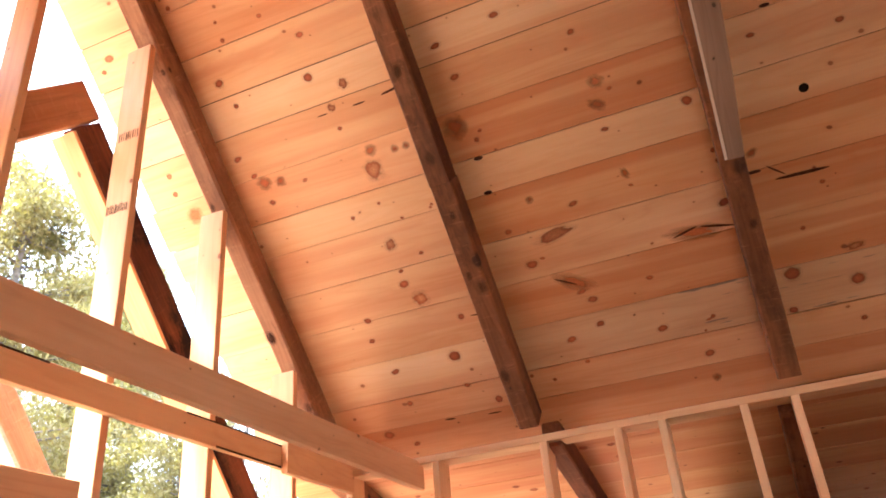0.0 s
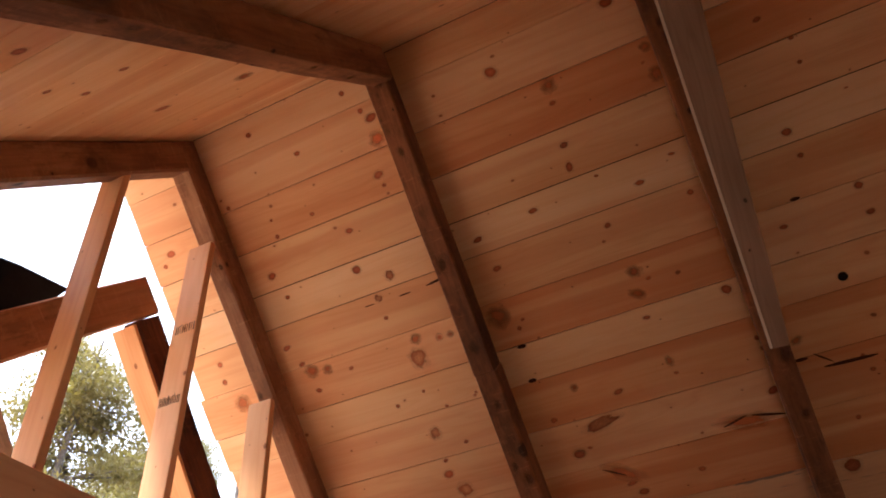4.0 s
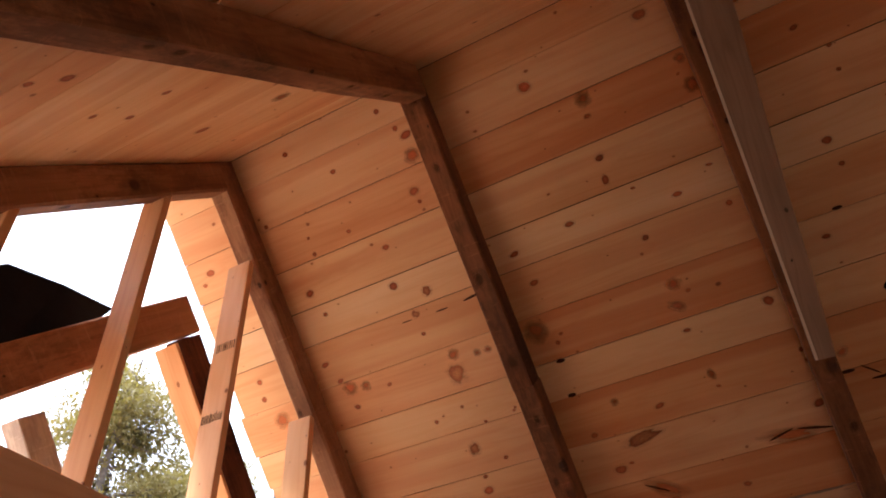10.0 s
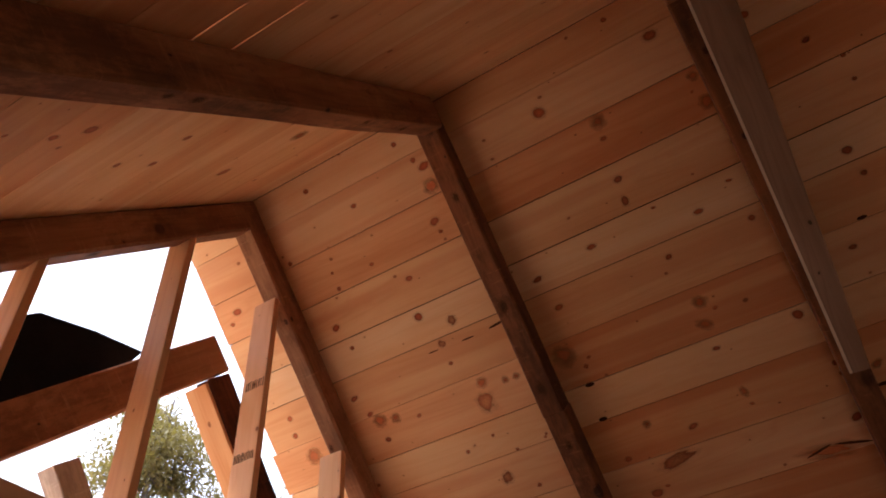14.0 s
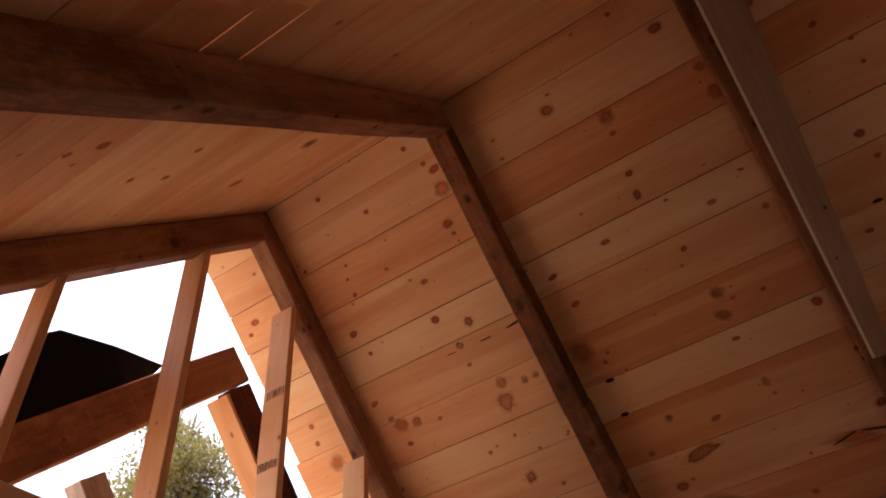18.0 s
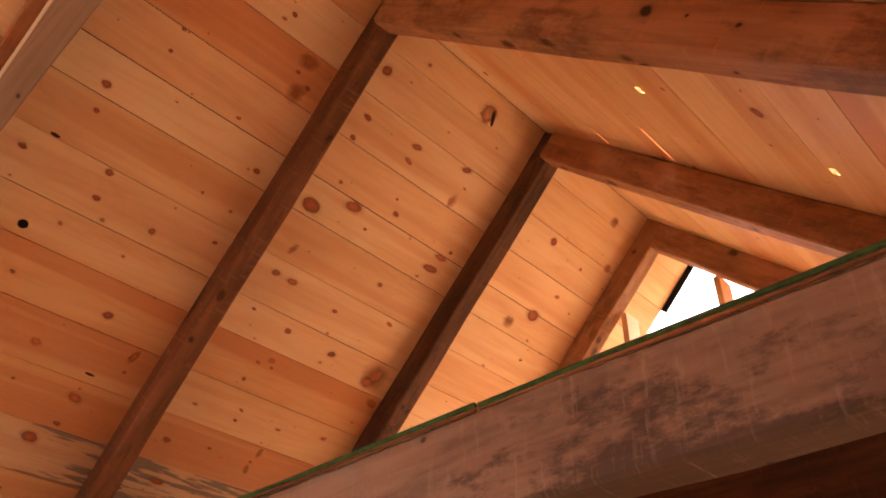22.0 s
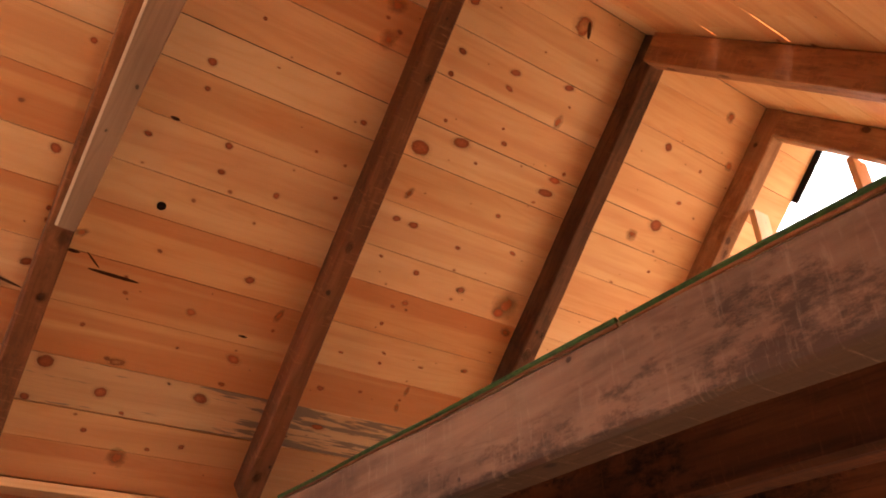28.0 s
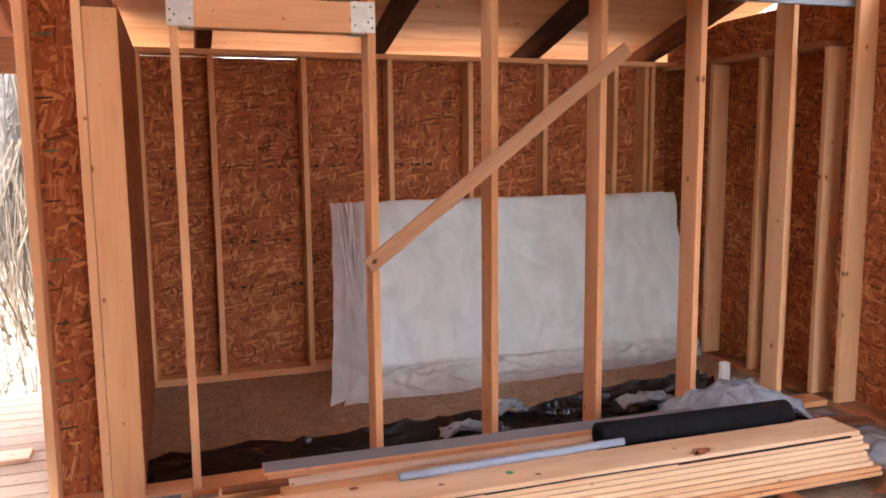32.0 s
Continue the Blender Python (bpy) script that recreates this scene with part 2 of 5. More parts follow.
PINE = wood("pine_board", ((0.77, 0.48, 0.255), (0.71, 0.39, 0.185), (0.60, 0.275, 0.11)), (0.30, 0.10, 0.04), knots=0.4, knot_scale=4.2, blotch=0.2, streak=(0.57, 0.21, 0.08), streak_amount=0.32, streak_scale=(0.3, 9.0, 9.0), streak_at=(0.55, 0.63))
PINE_RED = wood("pine_heartwood_and_shade", ((0.72, 0.395, 0.185), (0.65, 0.30, 0.122), (0.55, 0.20, 0.07)), (0.2, 0.06, 0.025), knots=0.4, knot_scale=4.2, blotch=0.15, streak=(0.52, 0.16, 0.052), streak_amount=0.55, streak_scale=(0.2, 8.0, 8.0), streak_at=(0.46, 0.54))
PINE_BLUE = wood("blue_stained_pine", ((0.70, 0.43, 0.23), (0.63, 0.345, 0.165), (0.51, 0.24, 0.105)), (0.13, 0.045, 0.02), knots=0.5, knot_scale=4.2, blotch=0.2, edge_stain=(0.165, 0.118, 0.088))
LUMBER = wood("spruce_lumber", ((0.81, 0.50, 0.262), (0.74, 0.415, 0.195), (0.61, 0.29, 0.12)), (0.27, 0.095, 0.034), knots=0.7, knot_scale=5.0, blotch=0.3)
TIMBER = wood("weathered_timber", ((0.47, 0.205, 0.088), (0.32, 0.122, 0.049), (0.155, 0.054, 0.021)), (0.04, 0.016, 0.009), knots=0.9, knot_scale=2.6, blotch=0.45, stain=(0.035, 0.014, 0.008), rough=0.75, saw=0.15, mottle=0.45)
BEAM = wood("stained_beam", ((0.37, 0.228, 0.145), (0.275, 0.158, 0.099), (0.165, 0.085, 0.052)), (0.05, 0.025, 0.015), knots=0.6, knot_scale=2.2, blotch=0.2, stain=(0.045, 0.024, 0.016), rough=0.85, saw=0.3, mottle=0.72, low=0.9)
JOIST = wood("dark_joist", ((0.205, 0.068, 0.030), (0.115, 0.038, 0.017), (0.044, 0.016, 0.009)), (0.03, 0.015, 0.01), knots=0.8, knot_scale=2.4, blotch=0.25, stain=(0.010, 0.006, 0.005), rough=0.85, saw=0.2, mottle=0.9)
WARMTIMBER = wood("brown_timber", ((0.52, 0.275, 0.14), (0.39, 0.185, 0.088), (0.22, 0.09, 0.04)), (0.06, 0.025, 0.013), knots=0.9, knot_scale=2.6, blotch=0.3, stain=(0.11, 0.045, 0.022), rough=0.75, saw=0.15, mottle=0.45)
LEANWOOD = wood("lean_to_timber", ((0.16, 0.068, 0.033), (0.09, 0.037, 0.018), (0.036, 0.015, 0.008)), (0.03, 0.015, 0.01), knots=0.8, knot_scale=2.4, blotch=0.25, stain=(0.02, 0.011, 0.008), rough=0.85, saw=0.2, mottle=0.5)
GREYWOOD = wood("greyed_plank", ((0.47, 0.305, 0.205), (0.38, 0.235, 0.155), (0.25, 0.145, 0.092)), (0.07, 0.045, 0.03), knots=0.6, knot_scale=3.0, rough=0.8)
PLANED = wood("planed_pine", ((0.90, 0.67, 0.43), (0.85, 0.58, 0.34), (0.71, 0.43, 0.22)), (0.25, 0.09, 0.035), knots=0.6, knot_scale=3.0, blotch=0.25)
PALEGREY = wood("pale_weathered_plank", ((0.66, 0.55, 0.46), (0.56, 0.45, 0.37), (0.40, 0.30, 0.24)), (0.12, 0.08, 0.06), knots=0.5, knot_scale=3.0, rough=0.8, mottle=0.3)
BROWNED = wood("browned_batten", ((0.58, 0.33, 0.18), (0.46, 0.24, 0.125), (0.30, 0.145, 0.07)), (0.08, 0.035, 0.02), knots=0.7, knot_scale=4.0, rough=0.75)
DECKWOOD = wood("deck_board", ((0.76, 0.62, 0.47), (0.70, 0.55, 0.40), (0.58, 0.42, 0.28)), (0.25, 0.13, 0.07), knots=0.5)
# Darkened copy of the deck boards, throws less light up into the lean-to.
SHADEDDECK = wood("shaded_deck_board", ((0.46, 0.36, 0.27), (0.41, 0.31, 0.225), (0.33, 0.235, 0.16)), (0.2, 0.11, 0.06), knots=0.5)


def osb(name, light, mid, deep):
    """Pressed board of long strands, most of them lying along the sheet."""
    m, nodes, links, bsdf = material(name)
    vec, rnd = grain_coords(nodes, links, 11.0)
    sx = nodes.new("ShaderNodeSeparateXYZ")
    links.new(vec, sx.inputs[0])
    flat = nodes.new("ShaderNodeCombineXYZ")
    warp = node(nodes, "TexNoise", Scale=6.0, Detail=2.0)
    links.new(vec, warp.inputs["Vector"])
    wob = math_node(nodes, links, "MULTIPLY", warp.outputs["Fac"], 0.06)
    links.new(math_node(nodes, links, "ADD", sx.outputs[0], wob), flat.inputs[0])
    links.new(math_node(nodes, links, "ADD", math_node(nodes, links, "ADD", sx.outputs[1], sx.outputs[2]), wob), flat.inputs[1])
    layers = []
    for turn, sc in ((0.05, (10, 55)), (-0.35, (13, 70)), (0.6, (12, 60)), (-1.0, (15, 65)), (0.15, (10, 90)), (1.35, (16, 75))):
        mp = nodes.new("ShaderNodeMapping")
        links.new(flat.outputs[0], mp.inputs["Vector"])
        mp.vector_type = "TEXTURE"
        mp.inputs["Rotation"].default_value = (0, 0, turn)
        mp.inputs["Scale"].default_value = (1 / sc[0], 1 / sc[1], 1)
        v = node(nodes, "TexVoronoi", Scale=1.0, Randomness=1.0)
        v.voronoi_dimensions = "2D"
        links.new(mp.outputs[0], v.inputs["Vector"])
        sep = nodes.new("ShaderNodeSeparateColor")
        links.new(v.outputs["Color"], sep.inputs[0])
        layers.append((sep.outputs[0], sep.outputs[1]))
    val = layers[0][0]
    for k, (a, b) in enumerate(layers[1:]):
        pick = math_node(nodes, links, "GREATER_THAN", b, 0.60 if k < 4 else 0.8)
        mixn = nodes.new("ShaderNodeMix")
        links.new(pick, mixn.inputs[0]); links.new(val, mixn.inputs[2]); links.new(a, mixn.inputs[3])
        val = mixn.outputs[0]
    big = node(nodes, "TexNoise", Scale=2.2, Detail=4.0)
    links.new(vec, big.inputs["Vector"])
    fine = node(nodes, "TexNoise", Scale=1.0, Detail=3.0)
    links.new(scaled(nodes, links, flat.outputs[0], (25.0, 160.0, 1.0)), fine.inputs["Vector"])
    val2 = math_node(nodes, links, "MULTIPLY_ADD", math_node(nodes, links, "SUBTRACT", big.outputs["Fac"], 0.5), 0.45, val)
    val2 = math_node(nodes, links, "MULTIPLY_ADD", math_node(nodes, links, "SUBTRACT", fine.outputs["Fac"], 0.5), 0.35, val2)
    col = ramp(nodes, ((0.0, deep), (0.35, mid), (0.68, mid), (1.0, light)))
    links.new(val2, col.inputs[0])
    links.new(col.outputs[0], bsdf.inputs["Base Color"])
    bsdf.inputs["Roughness"].default_value = 0.62
    bsdf.inputs["Specular IOR Level"].default_value = 0.2
    bump = nodes.new("ShaderNodeBump")
    bump.inputs["Strength"].default_value, bump.inputs["Distance"].default_value = 0.15, 0.0015
    links.new(val, bump.inputs["Height"])
    links.new(bump.outputs[0], bsdf.inputs["Normal"])
    return m


OSB = osb("strand_board", (0.64, 0.262, 0.088), (0.37, 0.105, 0.029), (0.16, 0.040, 0.012))
# Main floor is unseen; its dark colour limits the light bounced to the roof.
DARKFLOOR = osb("dark_subfloor", (0.30, 0.21, 0.14), (0.21, 0.145, 0.095), (0.15, 0.10, 0.065))
# Loft top is unseen; kept pale to bounce gable light onto the roof boards.
LOFTBOARD = osb("pale_loft_board", (0.80, 0.62, 0.40), (0.70, 0.51, 0.31), (0.55, 0.37, 0.20))
SUBFLOOR = osb("worn_subfloor", (0.50, 0.33, 0.20), (0.37, 0.235, 0.14), (0.25, 0.15, 0.09))


def plain(name, color, rough=0.6, metal=0.0, noise_scale=6.0, vary=0.25, bump_strength=0.15, bump_scale=60.0, bump_distance=0.002):
    """A surface of one colour with stains at two scales and fine relief."""
    m, nodes, links, bsdf = material(name)
    vec, rnd = grain_coords(nodes, links, 5.0)
    n1 = node(nodes, "TexNoise", Scale=noise_scale, Detail=6.0, Roughness=0.65)
    links.new(vec, n1.inputs["Vector"])
    n2 = node(nodes, "TexNoise", Scale=bump_scale, Detail=3.0)
    links.new(vec, n2.inputs["Vector"])
    f = math_node(nodes, links, "MULTIPLY_ADD", n2.outputs["Fac"], 0.3, math_node(nodes, links, "MULTIPLY", n1.outputs["Fac"], 0.7))
    r = ramp(nodes, ((0.3, tuple(c * (1 - vary) for c in color)), (0.7, tuple(min(1, c * (1 + vary)) for c in color))))
    links.new(f, r.inputs[0])
    links.new(r.outputs[0], bsdf.inputs["Base Color"])
    bsdf.inputs["Roughness"].default_value, bsdf.inputs["Metallic"].default_value = rough, metal
    bump = nodes.new("ShaderNodeBump")
    bump.inputs["Strength"].default_value, bump.inputs["Distance"].default_value = bump_strength, bump_distance
    links.new(f, bump.inputs["Height"])
    links.new(bump.outputs[0], bsdf.inputs["Normal"])
    return m


GREEN = plain("green_edge_paint", (0.034, 0.072, 0.011), 0.8, vary=0.9, noise_scale=40)
FELT = plain("black_felt", (0.014, 0.014, 0.016), 0.85, vary=0.3)
GREYROLL = plain("grey_foam_roll", (0.34, 0.38, 0.45), 0.45, vary=0.08)
GREYBOARD = plain("grey_painted_trim", (0.24, 0.245, 0.26), 0.5, vary=0.12, noise_scale=9)
STEEL = plain("galvanised_steel", (0.62, 0.62, 0.60), 0.42, 0.9, vary=0.2, noise_scale=22)
NAIL = plain("nail_head", (0.08, 0.07, 0.06), 0.5, 0.8)
PVC = plain("white_pipe", (0.78, 0.78, 0.74), 0.35, vary=0.05)
RUBBER = plain("black_roll", (0.016, 0.015, 0.016), 0.6, vary=0.3, noise_scale=20)
FOAM = plain("pale_green_sheet", (0.70, 0.78, 0.66), 0.5, vary=0.06, noise_scale=3)
INK = plain("dark_ink", (0.05, 0.035, 0.025), 0.8, vary=0.4, noise_scale=60)
MARKGREEN = plain("faded_green_mark", (0.07, 0.14, 0.07), 0.8, vary=0.4)
PAINTGREEN = plain("green_marker", (0.05, 0.35, 0.12), 0.6, vary=0.3)
GROUND = plain("leaf_litter", (0.16, 0.128, 0.088), 0.95, noise_scale=2.5, vary=0.6, bump_strength=0.8, bump_scale=18, bump_distance=0.04)
BARK = plain("grey_bark", (0.16, 0.13, 0.105), 0.9, noise_scale=7, vary=0.6, bump_strength=0.9, bump_scale=24, bump_distance=0.02)
LEAF = plain("cedar_foliage", (0.235, 0.19, 0.075), 0.6, noise_scale=1.2, vary=0.6)
lt = LEAF.node_tree
through_light = lt.nodes.new("ShaderNodeBsdfTranslucent")
through_light.inputs[0].default_value = (0.22, 0.185, 0.03, 1)
both = lt.nodes.new("ShaderNodeMixShader")
both.inputs[0].default_value = 0.4
lt.links.new(lt.nodes["Principled BSDF"].outputs[0], both.inputs[1])
lt.links.new(through_light.outputs[0], both.inputs[2])
lt.links.new(both.outputs[0], lt.nodes["Material Output"].inputs[0])
WOODS = plain("far_woods_branches", (0.085, 0.055, 0.030), 0.9, noise_scale=3, vary=0.5)


def film_material():
    m, nodes, links, bsdf = material("milky_film")
    bsdf.inputs["Base Color"].default_value = (0.86, 0.84, 0.81, 1)
    bsdf.inputs["Roughness"].default_value = 0.25
    vec, rnd = grain_coords(nodes, links, 5.0)
    n = node(nodes, "TexNoise", Scale=5.0, Detail=4.0, Roughness=0.55, Distortion=1.2)
    links.new(scaled(nodes, links, vec, (1.0, 1.0, 0.5)), n.inputs["Vector"])
    bump = nodes.new("ShaderNodeBump")
    bump.inputs["Strength"].default_value, bump.inputs["Distance"].default_value = 0.25, 0.008
    links.new(n.outputs["Fac"], bump.inputs["Height"])
    links.new(bump.outputs[0], bsdf.inputs["Normal"])
    clear = nodes.new("ShaderNodeBsdfTransparent")
    mx = nodes.new("ShaderNodeMixShader")
    r = ramp(nodes, ((0.35, (0.42, 0.42, 0.42)), (0.65, (0.52, 0.52, 0.52))))
    links.new(n.outputs["Fac"], r.inputs[0])
    links.new(r.outputs[0], mx.inputs[0])
    links.new(clear.outputs[0], mx.inputs[1])
    links.new(bsdf.outputs[0], mx.inputs[2])
    links.new(mx.outputs[0], nodes["Material Output"].inputs[0])
    return m


FILM = film_material()


def knot_material(name, inner, edge, rim, opacity, soft, wobble):
    """A knot drawn on a disc: inner colour, dark edge and reddish rim that fades into the board round it."""
    m, nodes, links, bsdf = material(name)
    tc, info = nodes.new("ShaderNodeTexCoord"), nodes.new("ShaderNodeObjectInfo")
    shift = nodes.new("ShaderNodeVectorMath")
    shift.operation = "MULTIPLY_ADD"
    comb = nodes.new("ShaderNodeCombineXYZ")
    links.new(info.outputs["Random"], comb.inputs[0])
    links.new(info.outputs["Random"], comb.inputs[2])
    links.new(comb.outputs[0], shift.inputs[0])
    shift.inputs[1].default_value = (31.0, 31.0, 57.0)
    links.new(tc.outputs["Object"], shift.inputs[2])
    warp = node(nodes, "TexNoise", Scale=1.9, Detail=2.0)
    links.new(shift.outputs[0], warp.inputs["Vector"])
    ln = nodes.new("ShaderNodeVectorMath")
    ln.operation = "LENGTH"
    links.new(tc.outputs["Object"], ln.inputs[0])
    d = math_node(nodes, links, "MULTIPLY_ADD", math_node(nodes, links, "SUBTRACT", warp.outputs["Fac"], 0.5), wobble, ln.outputs["Value"])
    face = ramp(nodes, ((0.0, inner), (0.34, tuple(0.5 * (p + q) for p, q in zip(inner, edge))), (0.47, edge), (0.60, rim), (0.85, rim)))
    links.new(d, face.inputs[0])
    fine = node(nodes, "TexNoise", Scale=9.0, Detail=3.0)
    links.new(shift.outputs[0], fine.inputs["Vector"])
    speck = ramp(nodes, ((0.3, (0.78, 0.76, 0.74)), (0.7, (1.18, 1.18, 1.18))))
    links.new(fine.outputs["Fac"], speck.inputs[0])
    tone = ramp(nodes, ((0.0, (0.8, 0.74, 0.7)), (0.6, (1.0, 1.0, 1.0)), (1.0, (1.3, 1.28, 1.25))))
    links.new(math_node(nodes, links, "FRACT", math_node(nodes, links, "MULTIPLY", info.outputs["Random"], 5.17)), tone.inputs[0])
    col = mix(nodes, links, 1.0, mix(nodes, links, 1.0, face.outputs[0], speck.outputs[0], "MULTIPLY"), tone.outputs[0], "MULTIPLY")
    links.new(col, bsdf.inputs["Base Color"])
    bsdf.inputs["Roughness"].default_value = 0.55
    bsdf.inputs["Specular IOR Level"].default_value = 0.12
    a = ramp(nodes, ((0.0, (opacity,) * 3), (0.50 - 0.3 * soft, (opacity,) * 3), (0.60, (0.16 + 0.2 * soft,) * 3), (0.92, (0, 0, 0))))
    links.new(d, a.inputs[0])
    clear = nodes.new("ShaderNodeBsdfTransparent")
    mx = nodes.new("ShaderNodeMixShader")
    links.new(a.outputs[0], mx.inputs[0])
    links.new(clear.outputs[0], mx.inputs[1])
    links.new(bsdf.outputs[0], mx.inputs[2])
    links.new(mx.outputs[0], nodes["Material Output"].inputs[0])
    return m


KNOT = knot_material("knot", (0.46, 0.13, 0.048), (0.30, 0.072, 0.026), (0.60, 0.26, 0.105), 0.92, 0.0, 0.36)
RINGKNOT = knot_material("ring_knot", (0.60, 0.26, 0.105), (0.35, 0.10, 0.036), (0.60, 0.25, 0.098), 0.75, 0.0, 0.8)
TIMBERKNOT = knot_material("timber_knot", (0.13, 0.042, 0.018), (0.07, 0.023, 0.011), (0.2, 0.075, 0.032), 0.6, 0.5, 0.5)
REDWOOD = knot_material("red_heartwood_patch", (0.50, 0.145, 0.046), (0.52, 0.16, 0.051), (0.57, 0.20, 0.066), 0.7, 1.0, 0.7)


def film_creases(name, color, rough, spec=0.5):
    """Crackled plastic film: facets with sharp creases at two sizes."""
    m, nodes, links, bsdf = material(name)
    vec, rnd = grain_coords(nodes, links, 5.0)
    w = node(nodes, "TexNoise", Scale=7.0, Detail=3.0)
    links.new(vec, w.inputs["Vector"])
    wv = nodes.new("ShaderNodeVectorMath")
    wv.operation = "MULTIPLY_ADD"
    links.new(w.outputs["Color"], wv.inputs[0])
    wv.inputs[1].default_value = (0.12, 0.12, 0.12)
    links.new(vec, wv.inputs[2])
    total = None
    for sc, k in (((4.0, 13.0, 9.0), 1.0), ((11.0, 30.0, 22.0), 0.35)):
        v = node(nodes, "TexVoronoi", Scale=1.0, Randomness=1.0)
        links.new(scaled(nodes, links, wv.outputs[0], sc), v.inputs["Vector"])
        total = math_node(nodes, links, "MULTIPLY", v.outputs["Distance"], k) if total is None else math_node(nodes, links, "MULTIPLY_ADD", v.outputs["Distance"], k, total)
    bump = nodes.new("ShaderNodeBump")
    bump.inputs["Strength"].default_value, bump.inputs["Distance"].default_value = 0.5, 0.035
    links.new(total, bump.inputs["Height"])
    links.new(bump.outputs[0], bsdf.inputs["Normal"])
    r = ramp(nodes, ((0.2, tuple(0.75 * c for c in color)), (0.9, tuple(min(1, 1.25 * c) for c in color))))
    links.new(w.outputs["Fac"], r.inputs[0])
    links.new(r.outputs[0], bsdf.inputs["Base Color"])
    bsdf.inputs["Roughness"].default_value = rough
    return m


BLACKFILM = film_creases("black_film", (0.008, 0.008, 0.009), 0.16)
GREYFILM = film_creases("grey_film", (0.37, 0.42, 0.47), 0.24)
DARKBARK = plain("dark_bark", (0.055, 0.02, 0.011), 0.9, vary=0.4, noise_scale=40)
HOLE = plain("dark_hole", (0.012, 0.007, 0.005), 0.9, vary=0.3)
for dull in (HOLE, DARKBARK, INK, RUBBER, FELT):
    dull.node_tree.nodes["Principled BSDF"].inputs["Specular IOR Level"].default_value = 0.03


# ---- building helpers ----
def part(name, bm, mat, parent=None, label="", matrix=None, smooth=False):
    me = bpy.data.meshes.new(name)
    bm.to_mesh(me)
    bm.free()
    me.materials.append(mat)
    if smooth:
        for p in me.polygons:
            p.use_smooth = True
    ob = new(name, me)
    ob.parent = parent
    if matrix is not None:
        ob.matrix_basis = matrix
    return tagged(ob, label)


def empty(name, label="", category="", group="", kind=""):
    ob = new(name)
    ob.empty_display_size = 0.1
    return tagged(ob, label, category, group, kind)


BOXES = {}


def box_mesh(l, w, h, mat, bevel=0.003, wob=0.0, seed=0):
    key = (round(l, 3), round(w, 3), round(h, 3), mat.name, bevel, wob, seed)
    if key in BOXES:
        return BOXES[key]
    rng = random.Random(seed * 7919 + int(l * 1000))
    bm = bmesh.new()
    cuts = max(1, int(l / 0.35)) if wob else 1
    rings = []
    for i in range(cuts + 1):
        x = l * i / cuts
        dy, dz = (rng.uniform(-wob, wob), rng.uniform(-wob, wob)) if wob else (0, 0)
        ring = []
        for sy, sz in ((-1, -1), (1, -1), (1, 1), (-1, 1)):
            b = bevel * (1 + (rng.uniform(-0.5, 1.2) if wob else 0))
            y, z = sy * w / 2 + dy, sz * h / 2 + dz
            if sy * sz > 0:
                ring += [(x, y, z - sz * b), (x, y - sy * b, z)]
            else:
                ring += [(x, y - sy * b, z), (x, y, z - sz * b)]
        rings.append([bm.verts.new(v) for v in ring])
    for a, b in zip(rings, rings[1:]):
        for k in range(8):
            bm.faces.new((a[k], b[k], b[(k + 1) % 8], a[(k + 1) % 8]))
    bm.faces.new(rings[0])
    bm.faces.new(rings[-1][::-1])
    bmesh.ops.recalc_face_normals(bm, faces=bm.faces)
    me = bpy.data.meshes.new("lumber")
    bm.to_mesh(me)
    bm.free()
    me.materials.append(mat)
    BOXES[key] = me
    return me


def along(p0, p1, up=(0, 0, 1), roll=0.0):
    """Pose with local x from p0 to p1 and local z near up."""
    p0, p1 = Vector(p0), Vector(p1)
    x = (p1 - p0).normalized()
    u = Vector(up)
    y = u.cross(x).normalized()
    z = x.cross(y)
    m = Matrix((x, y, z)).transposed().to_4x4()
    return Matrix.Translation(p0) @ m @ Matrix.Rotation(radians(roll), 4, "X")


def lumber(name, p0, p1, w, h, mat=None, parent=None, up=(0, 0, 1), bevel=0.003, wob=0.0, seed=0, label=""):
    """A stick from p0 to p1 (its axis): w across, h along up."""
    l = (Vector(p1) - Vector(p0)).length
    ob = new(name, box_mesh(l, w, h, mat or LUMBER, bevel, wob, seed))
    ob.parent = parent
    ob.matrix_basis = along(p0, p1, up)
    return tagged(ob, label)


def slab(name, x0, x1, y0, y1, z0, z1, mat=None, parent=None, bevel=0.003, label="", axis=None):
    """A box by its bounds; the grain follows the longest side."""
    d = (x1 - x0, y1 - y0, z1 - z0)
    k = axis if axis is not None else max(range(3), key=lambda i: d[i])
    cx, cy, cz = (x0 + x1) / 2, (y0 + y1) / 2, (z0 + z1) / 2
    if k == 0:
        return lumber(name, (x0, cy, cz), (x1, cy, cz), d[1], d[2], mat, parent, (0, 0, 1), bevel, label=label)
    if k == 1:
        return lumber(name, (cx, y0, cz), (cx, y1, cz), d[0], d[2], mat, parent, (0, 0, 1), bevel, label=label)
    return lumber(name, (cx, cy, z0), (cx, cy, z1), d[0], d[1], mat, parent, (0, 1, 0), bevel, label=label)


# ---- plan ----
YR, ZR, TN = 1.633, 5.045, 1.011          # ridge line and slope of the main roof
TH = math.atan(TN)
CO, SI = math.cos(TH), math.sin(TH)
Y_IN, Z_IN = 3.63, 2.825                  # inner wall: front face, top of plate
Y_OUT, Z_OUT = 5.46, 2.25                 # outer wall
LT = 0.27                                 # slope of the lean-to
X_A, X_F = -2.64, 4.20                    # ends of the roof boards
RAFTERS = {"A": -2.16, "B": -1.01, "C": 0.25, "D": 1.45, "E": 2.66, "F": 3.69}
